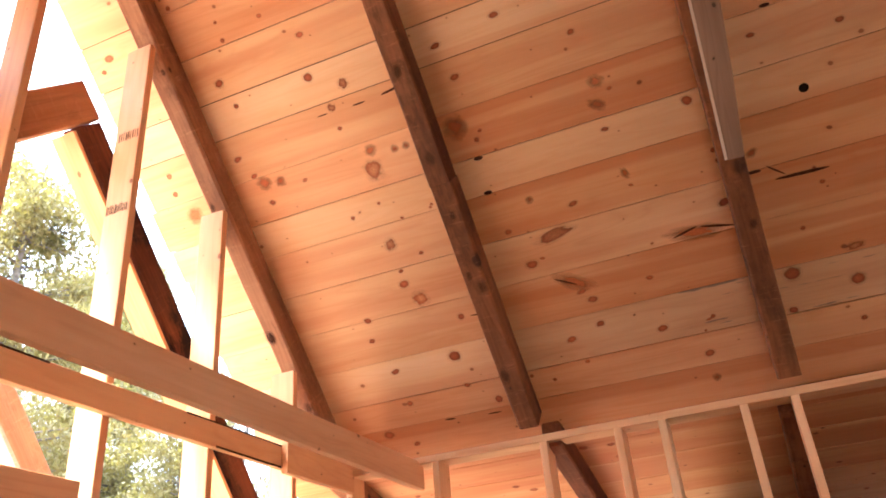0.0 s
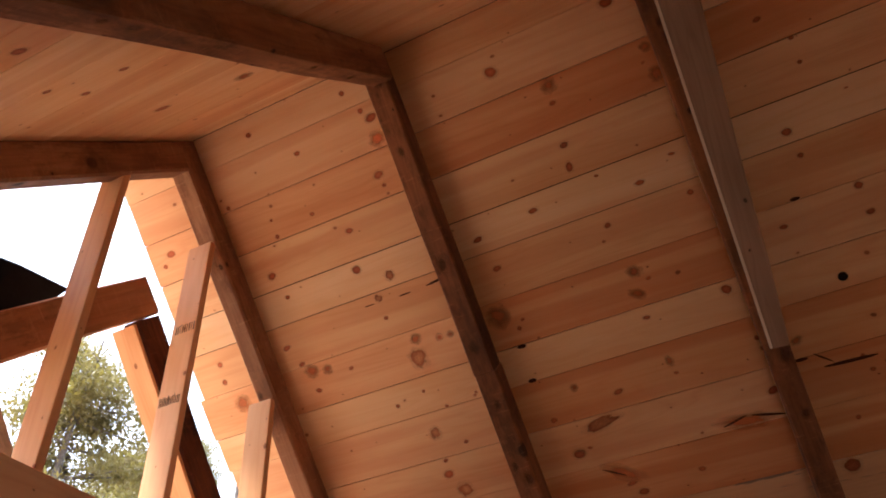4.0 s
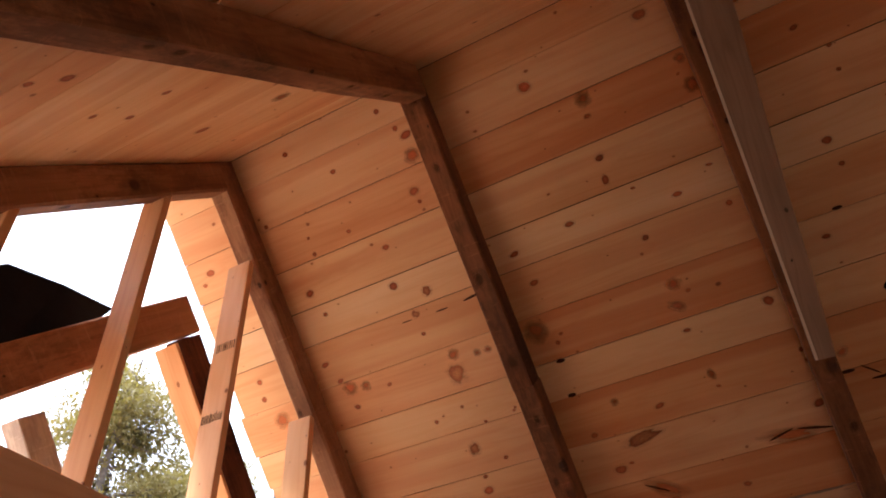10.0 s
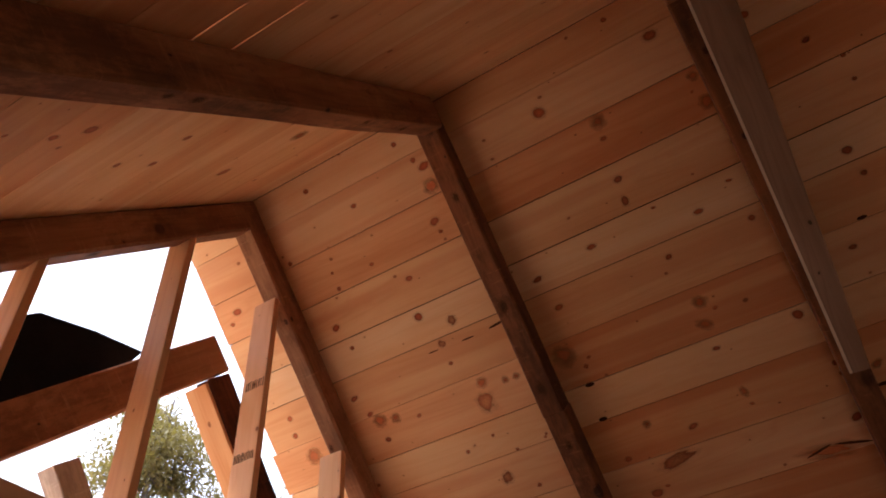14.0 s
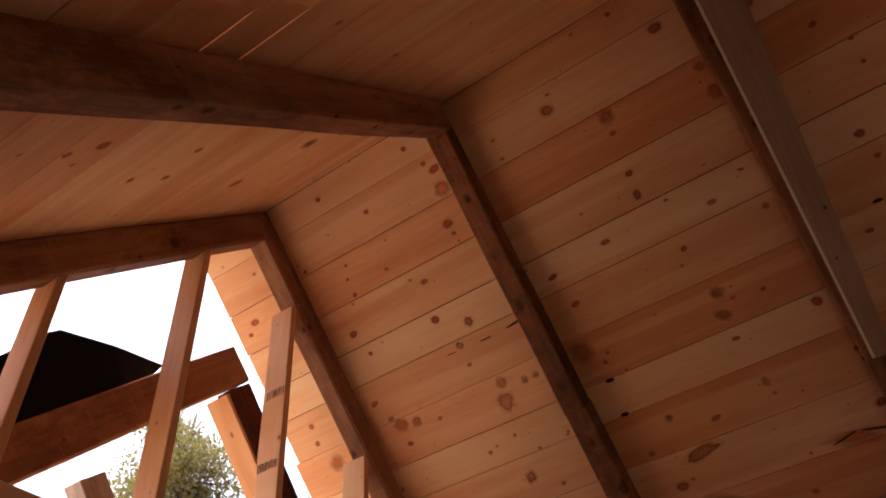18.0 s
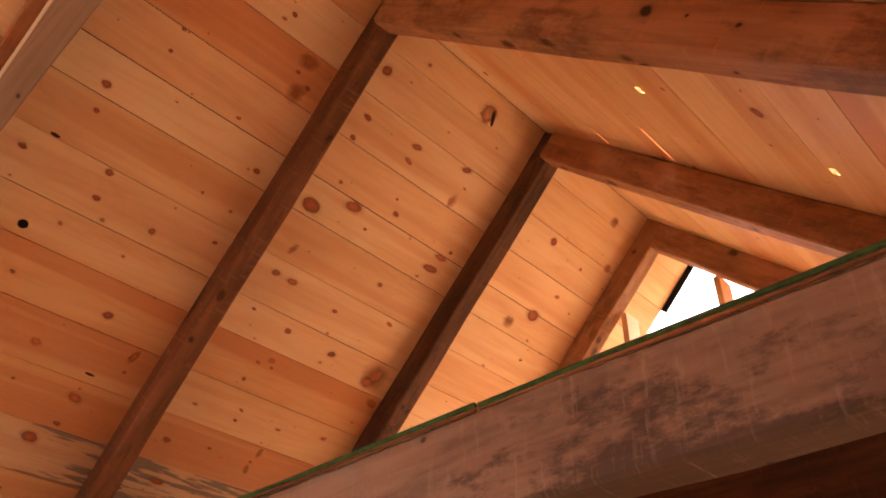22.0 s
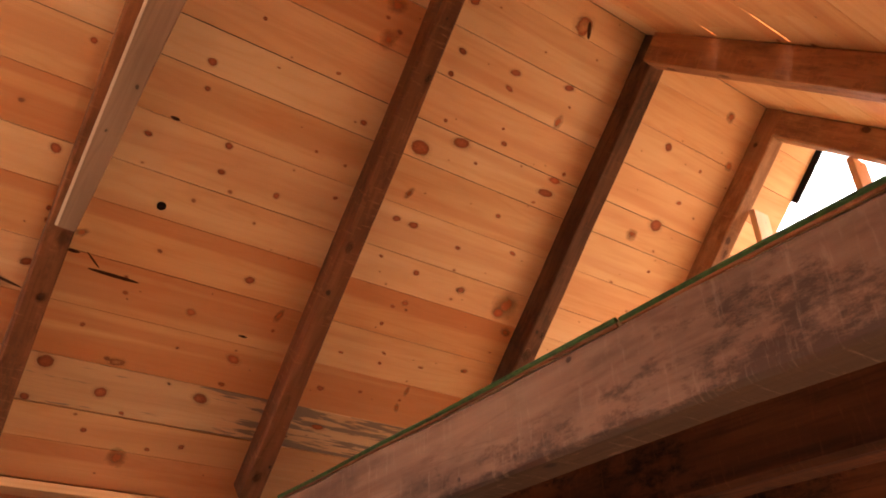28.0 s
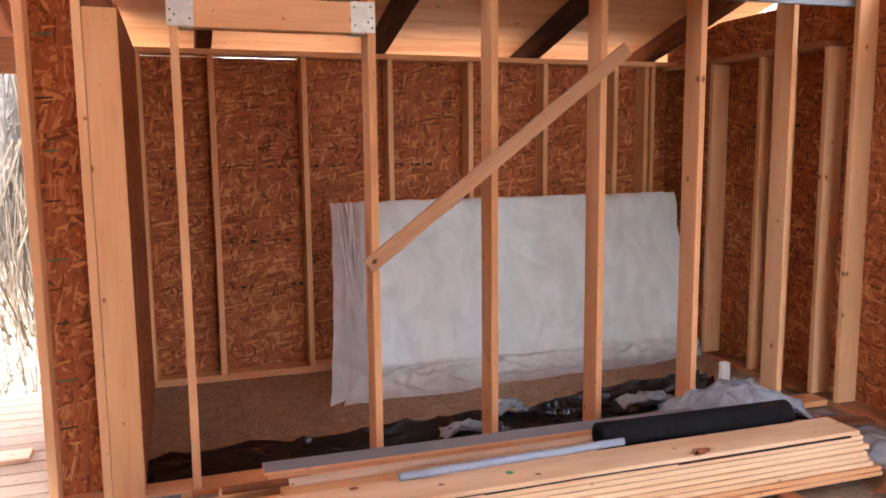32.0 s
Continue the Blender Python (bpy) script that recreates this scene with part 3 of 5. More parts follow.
ZL = 2.43 + LT * Y_OUT                    # lean-to boards: z = ZL - LT * y
Y_BREAK = (ZR + TN * YR - ZL) / (TN - LT)


def on_slope(side, x, s, up=0.0):
    """A point s metres down the slope from the ridge and up metres above the boards' underside; side 1 away from, -1 towards the open side."""
    return (x, YR + side * (s * CO + up * SI), ZR - s * SI + up * CO)


def lean(x, y, up=0.0):
    n = math.hypot(1, LT)
    return (x, y + up * LT / n, ZL - LT * y + up / n)


# ---- floor and ground ----
floor = empty("floor", "worn plywood subfloor of the unfinished cabin", "floor", kind="structure")
ys = (-2.42, -1.2, 0.02, 1.24, 2.46, 3.68, 4.86, 5.6)
for row, (y0, y1) in enumerate(zip(ys, ys[1:])):
    x = -2.2 - (1.1 if row % 2 else 0.3)
    while x < 3.86:
        a, b = max(x, -2.2), min(x + 2.44, 3.86)
        if b > a and y0 < 3.6:
            slab("panel", a + 0.0015, b - 0.0015, y0 + 0.0015, y1 - 0.0015, -0.018, 0.0, DARKFLOOR, floor, 0.001, axis=0)
        x += 2.44
for x0, x1 in ((-0.34, 0.321), (0.321, 1.537), (1.537, 2.757), (2.757, 3.86)):
    for y0, y1 in ((3.681, 5.03), (5.03, 5.6)) if x0 < 0 else ((3.681, 5.6),):
        slab("panel", x0 + 0.002, x1 - 0.002, y0 + 0.001, y1 - 0.001, -0.018, 0.0, SUBFLOOR, floor, 0.0015, axis=0)
# Added sheets so that no daylight shows up through the panel joints.
slab("underlay", -2.2, 3.86, -2.42, 3.67, -0.034, -0.021, TIMBER, floor, 0.001, "dark boards added under the panel joints to block light from below")
slab("underlay", -0.34, 3.86, 3.69, 5.6, -0.034, -0.021, TIMBER, floor, 0.001, "dark boards added under the panel joints to block light from below")



def ground_z(x, y):
    """Height of the ground: level round the cabin, a wooded bank on the far right."""
    r = math.hypot(x, y - 1)
    z = -0.62
    if r > 7:
        z += noise.noise((x * 0.25, y * 0.25, 0)) * 0.25 + 0.02 * (r - 7)
    hill = max(0.0, min(1.0, (y - 3.0) / 4.0)) * max(0.0, min(1.0, (4.0 - x) / 4.0))
    return z + min(6.5, 0.52 * max(0.0, x - 7.0)) + hill * min(6.0, 0.36 * max(0.0, r - 8.0))


ground_bm = bmesh.new()
N = 90
grid = [[None] * (N + 1) for _ in range(N + 1)]
for i in range(N + 1):
    for j in range(N + 1):
        u, v = i / N * 2 - 1, j / N * 2 - 1
        gx, gy = 260 * u * abs(u) ** 1.6, 260 * v * abs(v) ** 1.6 + 1
        grid[i][j] = ground_bm.verts.new((gx, gy, ground_z(gx, gy)))
for i in range(N):
    for j in range(N):
        ground_bm.faces.new((grid[i][j], grid[i + 1][j], grid[i + 1][j + 1], grid[i][j + 1]))
tagged(part("ground", ground_bm, GROUND, smooth=True), "brown leaf litter on the forest ground round the cabin", "ground", kind="structure")

# ---- rafters ----
def rafter(x, side, s0, s1, seed, label, mat=None, w=0.104, d=0.147):
    ob = lumber("rafter", on_slope(side, x, s0, -d / 2 - 0.001), on_slope(side, x, s1, -d / 2 - 0.001), w, d, mat or TIMBER, None,
                (0, side * SI, CO), 0.006, 0.0025, seed)
    rnd = random.Random(seed * 13 + 5)
    for _ in range(4):
        bm = bmesh.new()
        bmesh.ops.create_circle(bm, cap_ends=True, segments=14, radius=1.0)
        a = rnd.uniform(0.02, 0.04)
        part("knot", bm, TIMBERKNOT, ob, matrix=pose(rnd.uniform(0.1, s1 - s0 - 0.1), rnd.uniform(-0.25, 0.25) * w, -d / 2 - 0.0035) @ Matrix.Diagonal((1.5 * a, a, 1, 1)))
    return tagged(ob, label, "rafter", "roof rafters")


# the rafters of the other slope are deeper and lap a little beside their partners
LAPS = {"A": 0.0, "B": 0.03, "C": 0.0, "D": -0.04, "E": -0.05, "F": 0.0}
for k, (nm, x) in enumerate(RAFTERS.items()):
    if nm == "B":
        rafter(x, 1, 0.002, 1.605, 40, "upper length of a dark spliced rough-sawn rafter")
        rafter(x + 0.004, 1, 1.607, 2.93, 41, "lower length of a dark spliced rough-sawn rafter")
    else:
        # Rafters at the open gables get lighter timber, standing in for outside light.
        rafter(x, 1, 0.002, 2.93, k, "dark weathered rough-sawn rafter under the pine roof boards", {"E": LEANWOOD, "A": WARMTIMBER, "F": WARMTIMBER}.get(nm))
    rafter(x + LAPS[nm], -1, 0.145, 3.05, k + 10, "dark weathered rough-sawn rafter on the opposite roof slope", {"A": WARMTIMBER, "F": WARMTIMBER}.get(nm), 0.112, 0.16)
# greyed plank fixed beside the upper part of one rafter, running a little askew
plank = lumber("sister_plank", on_slope(1, 0.374, 0.03, -0.095), on_slope(1, 0.266, 1.865, -0.095), 0.074, 0.137, GREYWOOD, None, (0, SI, CO), 0.003, 0.0015, 3)
for v in plank.data.vertices:
    v.co.y *= 1.0 + 1.45 * (1 - v.co.x / 1.84)
tagged(plank, "greyed plank nailed beside a dark rafter", "plank")
lumber("pale_edge", (0.0, 0.092, -0.0705), (1.835, 0.039, -0.0705), 0.012, 0.004, DECKWOOD, plank, bevel=0.001, label="narrow pale edge of the plank")

# lean-to rafters
for k, (nm, x) in enumerate(RAFTERS.items()):
    dx, ya = {"B": (0.09, 0.08), "C": (-0.03, 0.2), "D": (-0.03, 0.2)}.get(nm, (-0.03, 0.1))
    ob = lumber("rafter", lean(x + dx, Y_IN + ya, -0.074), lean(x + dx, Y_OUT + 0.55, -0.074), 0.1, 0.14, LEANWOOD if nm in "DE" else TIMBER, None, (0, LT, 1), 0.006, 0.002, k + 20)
    tagged(ob, "dark rough-sawn rafter of the lower lean-to roof", "rafter", "lean-to rafters")

# ---- inner wall ----
inner = empty("wall_inner", "open stud wall of bare spruce lumber", "stud wall", kind="structure")
D6, T2 = 0.14, 0.038


def stud(parent, x_right, z0, z1, y=Y_IN, name="stud", w=T2, d=D6):
    return slab(name, x_right - w, x_right, y, y + d, z0, z1, LUMBER, parent, axis=2)


slab("top_plate", -2.12, 1.40, Y_IN, Y_IN + D6, Z_IN - T2, Z_IN, LUMBER, inner)
for xr, z0 in ((-2.05, T2), (-1.53, 2.06), (-0.935, 2.06), (-0.554, T2), (-0.337, T2), (0.044, T2), (0.914, T2)):
    stud(inner, xr, z0, Z_IN - T2)
stud(inner, 0.270, 2.259, Z_IN - T2, name="cripple_stud")
for i in range(1, 5):
    stud(inner, 0.922 + 0.61 * i, T2, 2.445)
slab("bottom_plate", -0.594, 0.0, Y_IN, Y_IN + D6, 0.001, T2, LUMBER, inner)
slab("bottom_plate", 0.0, 3.72, Y_IN, Y_IN + D6, 0.001, T2, LUMBER, inner)
# strand board behind the short piece of wall beside the doorway
slab("sheathing", -0.594, -0.339, Y_IN + D6 + 0.001, Y_IN + D6 + 0.013, 0.0, 2.448, OSB, inner, 0.001, axis=2)
door_header = slab("door_header", -2.05, -0.594, Y_IN, Y_IN + 0.09, 1.915, 2.055, TIMBER, inner, 0.004)

header = empty("header", "short spruce header held by galvanised steel hangers", "header")
slab("beam", 0.045, 0.875, Y_IN - 0.002, Y_IN + 0.085, 2.121, 2.258, LUMBER, header)
for x0, sgn in ((-0.003, 1), (0.911, -1)):
    a, b = sorted((x0, x0 + sgn * 0.112))
    hanger = slab("hanger", a, b, Y_IN - 0.006, Y_IN - 0.0035, 2.124, 2.262, STEEL, header, 0.0008, "galvanised steel hanger plate", axis=0)
    foot = slab("flange", min(x0 + sgn * 0.05, x0 + sgn * 0.112), max(x0 + sgn * 0.05, x0 + sgn * 0.112), Y_IN - 0.006, Y_IN + 0.085, 2.117, 2.120, STEEL, header, 0.0008)
    for u, v in ((0.014, 0.02), (0.014, 0.065), (0.02, 0.115), (0.095, 0.03), (0.097, 0.11), (0.032, 0.045)):
        bm = bmesh.new()
        bmesh.ops.create_cone(bm, cap_ends=True, segments=8, radius1=0.005, radius2=0.0035, depth=0.002)
        part("nail", bm, NAIL, hanger, matrix=hanger.matrix_basis.inverted() @ pose(x0 + sgn * u, Y_IN - 0.0072, 2.126 + v, 90))
    foot.matrix_basis = hanger.matrix_basis.inverted() @ foot.matrix_basis
    foot.parent = hanger

# grey trim strip across the studs
strip = lumber("trim_strip", (0.70, Y_IN - 0.013, 2.398), (3.78, Y_IN - 0.013, 2.412), 0.022, 0.082, GREYBOARD, None, (0, 0, 1), 0.002)
tagged(strip, "long grey painted strip nailed across the studs", "strip")
# diagonal brace
brace = lumber("brace", (0.853, Y_IN - 0.013, 1.03), (2.25, Y_IN - 0.013, 2.092), 0.022, 0.075, BROWNED, None, (0, 0, 1), 0.002)
tagged(brace, "narrow spruce board nailed diagonally across the studs", "brace")

# ---- partition at the end of the lean-to room ----
part_wall = empty("wall_partition", "short cross wall of spruce studs and strand board", "partition", kind="structure")
slab("post", -0.3355, -0.199, Y_IN + 0.004, Y_IN + 0.038, T2, 2.188, LUMBER, part_wall, axis=2)
for y in (4.25, 4.86, 5.41):
    slab("stud", -0.337, -0.215, y + 0.002, y + T2, T2, 2.184, LUMBER, part_wall, axis=2)
slab("bottom_plate", -0.337, -0.215, Y_IN + 0.04, Y_OUT - 0.002, 0.001, T2, LUMBER, part_wall)
slab("top_plate", -0.337, -0.215, Y_IN + 0.002, Y_OUT - 0.002, 2.189, 2.222, TIMBER, part_wall)
slab("sheathing", -0.351, -0.339, Y_IN + 0.155, Y_OUT - 0.12, 0.0, 2.45, OSB, part_wall, 0.001, axis=2)
slab("sheathing", -0.213, -0.201, Y_IN + 0.042, Y_OUT - 0.042, 0.0, 2.215, OSB, part_wall, 0.001, axis=2)

# ---- outer wall ----
outer = empty("wall_outer", "outer wall of spruce studs and strand board sheathing", "wall", kind="structure")
slab("top_plate", -0.337, 3.86, Y_OUT, Y_OUT + D6, Z_OUT - T2, Z_OUT, LUMBER, outer)
slab("bottom_plate", -0.20, 3.72, Y_OUT, Y_OUT + D6, 0.0015, T2 + 0.012, LUMBER, outer)
for xr in [-0.180] + [0.273 + 0.61 * i for i in range(6)] + [3.60, 3.66]:
    stud(outer, xr, T2 + 0.012, Z_OUT - T2, Y_OUT)
for x0, x1 in ((-0.35, 0.862), (0.865, 2.082), (2.085, 3.302), (3.305, 3.874)):
    slab("sheathing", x0, x1, Y_OUT + D6 + 0.001, Y_OUT + D6 + 0.013, 0.0, Z_OUT - (T2 + 0.004 if x0 < 0 else 0.012), OSB, outer, 0.001, axis=0)

# ---- right-hand end wall ----
X_R = 3.72
end = empty("wall_end", "gable end wall of spruce studs and strand board sheathing", "wall", kind="structure")
for y in (4.86, 4.36, 4.19, 3.80):
    slab("stud", X_R, X_R + D6, y - T2, y, T2, 2.17, LUMBER, end, axis=2)
slab("plate", X_R, X_R + D6, 3.80, Y_OUT, 2.172, 2.172 + T2, BROWNED, end)
for y in (3.592, 3.111, 2.488, 1.957, 1.336, 0.73, 0.12):
    top = ZR - abs(y - 0.02 - YR) * TN - 0.235
    slab("stud", X_R, X_R + D6, y - T2, y, T2, top, LUMBER, end, axis=2)
slab("bottom_plate", X_R, X_R + D6, -0.6, Y_OUT, 0.001, T2, TIMBER, end)
for y0, y1 in ((-0.62, 0.60), (0.603, 1.82), (1.823, 3.04), (3.043, 4.26)):
    slab("sheathing", X_R + D6 + 0.001, X_R + D6 + 0.013, y0, y1, 0.0, 2.487, OSB, end, 0.001, axis=1)
bm = bmesh.new()
prof = ((4.263, 0.0), (Y_OUT + D6, 0.0), (Y_OUT + D6, 2.36), (4.95, 2.487), (4.263, 2.487))
for k, tt in enumerate((0.0, -0.012)):
    bm.faces.new([bm.verts.new((y - 4.263, tt, z)) for y, z in prof])
vs = list(bm.verts)
for k in range(5):
    j = (k + 1) % 5
    bm.faces.new((vs[k], vs[j], vs[5 + j], vs[5 + k]))
bmesh.ops.recalc_face_normals(bm, faces=bm.faces)
part("sheathing", bm, OSB, end, matrix=along((X_R + D6 + 0.001, 4.263, 0), (X_R + D6 + 0.001, 5.263, 0)))

# ---- left-hand gable: studs and rails ----
gable = empty("wall_gable", "open gable of bare spruce studs with no sheathing", "gable", kind="structure")
for y1 in (0.125, 0.731, 1.339, 1.934, 2.537, 3.187):
    far = max(abs(y1 - YR), abs(y1 - T2 - YR))
    slab("stud", -2.262, -2.122, y1 - T2, y1, 0.0, ZR - far * TN - 0.196, LUMBER, gable, axis=2)
slab("rail", -2.120, -2.082, -0.7, 3.64, 2.728, 2.838, LUMBER, gable)
slab("rail", -2.120, -2.082, -0.7, 1.80, 2.36, 2.47, LUMBER, gable)
slab("block", -2.081, -2.045, 2.99, 3.64, 2.70, 2.845, LUMBER, gable)
for y0, y1, z, h in ((-0.5, 0.35, 2.832, 0.010), (0.9, 1.6, 2.834, 0.008), (2.3, 3.1, 2.833, 0.007), (-0.2, 0.7, 2.733, 0.014), (2.5, 3.4, 2.732, 0.009)):
    lumber("bark_strip", (-2.0815, y0, z), (-2.0815, y1, z), 0.004, h, DARKBARK, gable, bevel=0.001, wob=0.0015, seed=int(10 * y1), label="strip of dark bark left on the rail")
# mill stamps on two of the studs: rows of small bars
rng = random.Random(12)
for z0, h, n, off in ((3.62, 0.05, 13, 0.0), (4.0, 0.055, 9, 0.012)):
    for k in range(n):
        xx = -2.25 + 0.116 * k / n + off
        slab("stamp_bar", xx, xx + rng.uniform(0.003, 0.006), 1.8948, 1.8962, z0 + rng.uniform(0, 0.004), z0 + h * rng.uniform(0.75, 1.0), INK, gable, 0.0003, axis=2)
# sheathing under the open part
for y0, y1, top in ((-0.75, 0.45, 2.49), (0.453, 1.67, 2.495), (1.673, 2.89, 2.48), (2.893, 3.62, 2.485)):
    slab("sheathing", -2.277, -2.265, y0, y1, 0.0, top, OSB, gable, 0.001, axis=1)
joist = slab("tie_joist", -1.685, -1.647, -0.7, 3.69, 2.665, 2.808, LUMBER)
tagged(joist, "spruce joist running beside the open gable", "joist")

# ---- loft ----
XB, ZB0, ZB1 = 1.335, 2.452, 2.705
for k in range(4):
    x = XB + 0.61 * k
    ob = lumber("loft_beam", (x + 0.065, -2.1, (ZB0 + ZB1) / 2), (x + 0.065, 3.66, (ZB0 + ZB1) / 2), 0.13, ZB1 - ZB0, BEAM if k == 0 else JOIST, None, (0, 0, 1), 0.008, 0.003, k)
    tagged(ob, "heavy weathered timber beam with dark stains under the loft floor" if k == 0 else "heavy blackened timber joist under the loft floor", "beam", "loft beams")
loft = empty("loft_floor", "strand board loft floor with green painted edges", "floor", kind="structure")
for y0, y1 in ((-2.1, 0.985), (1.0, 2.95)):
    slab("panel", XB + 0.006, X_R - 0.005, y0, y1, ZB1 + 0.002, ZB1 + 0.020, LOFTBOARD, loft, 0.002, axis=1)
    lumber("green_edge", (XB - 0.001, y0, ZB1 + 0.0155), (XB - 0.001, y1, ZB1 + 0.0155), 0.013, 0.014, GREEN, loft, (0, 0, 1), 0.003, 0.0035, int(9 + y1), "green painted panel edge")
    lumber("raw_edge", (XB + 0.0015, y0, ZB1 + 0.0065), (XB + 0.0015, y1, ZB1 + 0.0065), 0.009, 0.010, TIMBER, loft, (0, 0, 1), 0.002, 0.0025, int(19 + y1), "ragged brown edge of the loft panel")
slab("felt_edge", XB - 0.006, XB + 0.5, 2.96, 3.62, ZB1 + 0.002, ZB1 + 0.008, FELT, loft, 0.001, "black felt strip", axis=1)

# ---- porch frame outside the open gable ----
porch = empty("porch_roof", "dark timber rafters of the porch roof under black felt", "porch roof")
lumber("rafter", (-2.41, 1.82, 4.245), (-2.41, -0.45, 2.02), 0.1, 0.19, WARMTIMBER, porch, (0, -1, 1), 0.005, 0.002, 31)
lumber("rafter", (-2.41, 1.835, 4.115), (-2.41, 3.70, 1.99), 0.1, 0.15, JOIST, porch, (0, 1, 1), 0.005, 0.002, 32)
# Pale strip stands in for daylight on the dark rafter's underside.
lumber("facing", (-2.43, 1.762, 4.03), (-2.43, 3.62, 1.92), 0.135, 0.02, LUMBER, porch, (0, 1, 1), 0.003)
lumber("post", (-2.50, 1.245, 3.42), (-2.50, 2.62, 1.75), 0.1, 0.13, PALEGREY, porch, (0, 1, 1), 0.005, 0.002, 33)
bm = bmesh.new()
outline = ((0.30, 3.10), (0.60, 3.50), (0.905, 3.93), (0.946, 3.967), (1.20, 4.030), (1.478, 4.103), (1.27, 3.74), (0.99, 3.45), (0.70, 3.15), (0.37, 2.82))
for xx in (-2.512, -2.488):
    bm.faces.new([bm.verts.new((xx + 0.02 * math.sin(7 * y), y, z)) for y, z in outline])
vs = list(bm.verts)
for k in range(10):
    bm.faces.new((vs[k], vs[(k + 1) % 10], vs[10 + (k + 1) % 10], vs[10 + k]))
bmesh.ops.recalc_face_normals(bm, faces=bm.faces)
part("felt_sheet", bm, FELT, porch, "black roofing felt with a sagging edge")

# ---- deck outside the doorway; boards beyond the gable are unseen, added to bounce light ----
deck = empty("deck", "pale wooden deck boards in bright daylight, extended unseen to bounce light", "deck", kind="structure")
y = -3.9
while y < 5.55:
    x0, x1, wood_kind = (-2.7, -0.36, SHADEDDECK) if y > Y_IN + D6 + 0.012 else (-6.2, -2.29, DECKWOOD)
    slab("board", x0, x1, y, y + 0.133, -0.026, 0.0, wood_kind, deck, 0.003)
    y += 0.145


# ---- unseen low lean-to with wide doorway behind the camera, added to shape light ----
Y_B0, Z_B0 = YR - 3.06 * CO, ZR - 3.06 * SI
Y_B1, Z_B1 = -2.3, 2.78
back = empty("wall_back", "unseen wall with a wide doorway behind the camera, added to shape light", "wall", kind="structure")
slab("sheathing", -2.2, 3.86, Y_B1 - 0.013, Y_B1, 2.55, 2.8, OSB, back, 0.002)
for x0, x1 in ((-2.2, 0.6), (3.75, 3.86)):
    slab("sheathing", x0, x1, Y_B1 - 0.013, Y_B1, 0.0, 2.548, OSB, back, 0.002)
for xx in (-2.2, 3.86):
    slab("sheathing", xx - 0.006, xx + 0.006, Y_B1, -0.75, 0.0, 2.8, OSB, back, 0.002)
cover = empty("back_roof", "unseen pine boards over the side behind, added to block the sky", "roof", kind="structure")
for k in range(11):
    ya, yb = Y_B0 + (Y_B1 - 0.35 - Y_B0) * k / 11, Y_B0 + (Y_B1 - 0.35 - Y_B0) * (k + 1) / 11
    za, zb = [Z_B0 + (Z_B1 + 0.06 - Z_B0) * (y - Y_B0) / (Y_B1 - Y_B0) for y in (ya, yb)]
    lumber("board", (X_A, (ya + yb) / 2, (za + zb) / 2), (X_F, (ya + yb) / 2, (za + zb) / 2), math.hypot(yb - ya, zb - za) - 0.001, 0.02, PINE, cover, (0, -0.05, 1), 0.002)


# ---- print and marks on the strand board ----
def print_marks(parent, at, lines, seed):
    """Rows of small bars: unreadable factory print."""
    rnd = random.Random(seed)
    for z, a, b in lines:
        u = a
        while u < b:
            w = rnd.uniform(0.012, 0.05)
            if rnd.random() < 0.72:
                p, q = at(u, z), at(u + w, z)
                lumber("print_mark", p, q, 0.0012, rnd.uniform(0.008, 0.02), INK, parent, (0, 0, 1), 0.0003)
            u += w + rnd.uniform(0.008, 0.06)


print_marks(outer, lambda u, z: (u, Y_OUT + D6 - 0.0002, z), ((0.63, 0.30, 1.08), (1.47, -0.12, 0.2), (1.47, 0.3, 1.15), (0.95, 0.28, 0.85), (1.47, 1.25, 1.8)), 4)
print_marks(end, lambda u, z: (X_R + D6 + 0.0002, u, z), ((1.715, 3.2, 3.45), (1.715, 4.05, 4.75), (0.95, 2.6, 3.0)), 6)
for k in range(8):
    z = 0.35 + 0.25 * k + 0.03 * math.sin(k * 5)
    lumber("nail_mark", (-0.55 + 0.01 * (k % 3), Y_IN + D6 - 0.0002, z), (-0.48 + 0.012 * (k % 2), Y_IN + D6 - 0.0002, z + 0.004), 0.0012, 0.008, MARKGREEN if k % 2 else INK, inner, (0, 0, 1), 0.0003)


# ---- stacks of boards before the stud wall ----
def plank_thing(p0, p1, w, h, mat, label, name="plank", up=(0, 0, 1), seed=0, group="stacked boards"):
    ob = lumber(name, p0, p1, w, h, mat, None, up, 0.002, 0.0012, seed)
    return tagged(ob, label, "board", group)


rnd = random.Random(21)
z = 0.03
for k in range(2):
    plank_thing((0.35 + 2.2 * k, 2.62, 0.016), (0.35 + 2.2 * k, 3.52, 0.016), 0.07, 0.03, TIMBER, "short dark bearer under the stacked boards", "bearer", seed=k, group="bearers")
layers = 9
for k in range(layers):
    th = 0.0245
    off = -0.007 * (layers - 2 - k) + rnd.uniform(-0.006, 0.006) if k < layers - 1 else -0.004
    end_x = (3.10 - 0.008 * k if k < layers - 2 else 3.01) + rnd.uniform(-0.035, 0.025)
    top_board = plank_thing((-0.04 + rnd.uniform(-0.05, 0.05), 2.865 + off, z + th / 2), (end_x, 2.835 + off, z + th / 2), 0.205, th - rnd.uniform(0.0015, 0.004), PLANED if k > 1 else LUMBER, "pale planed pine board in a stack on the floor", seed=k)
    z += th
TOPZ = z
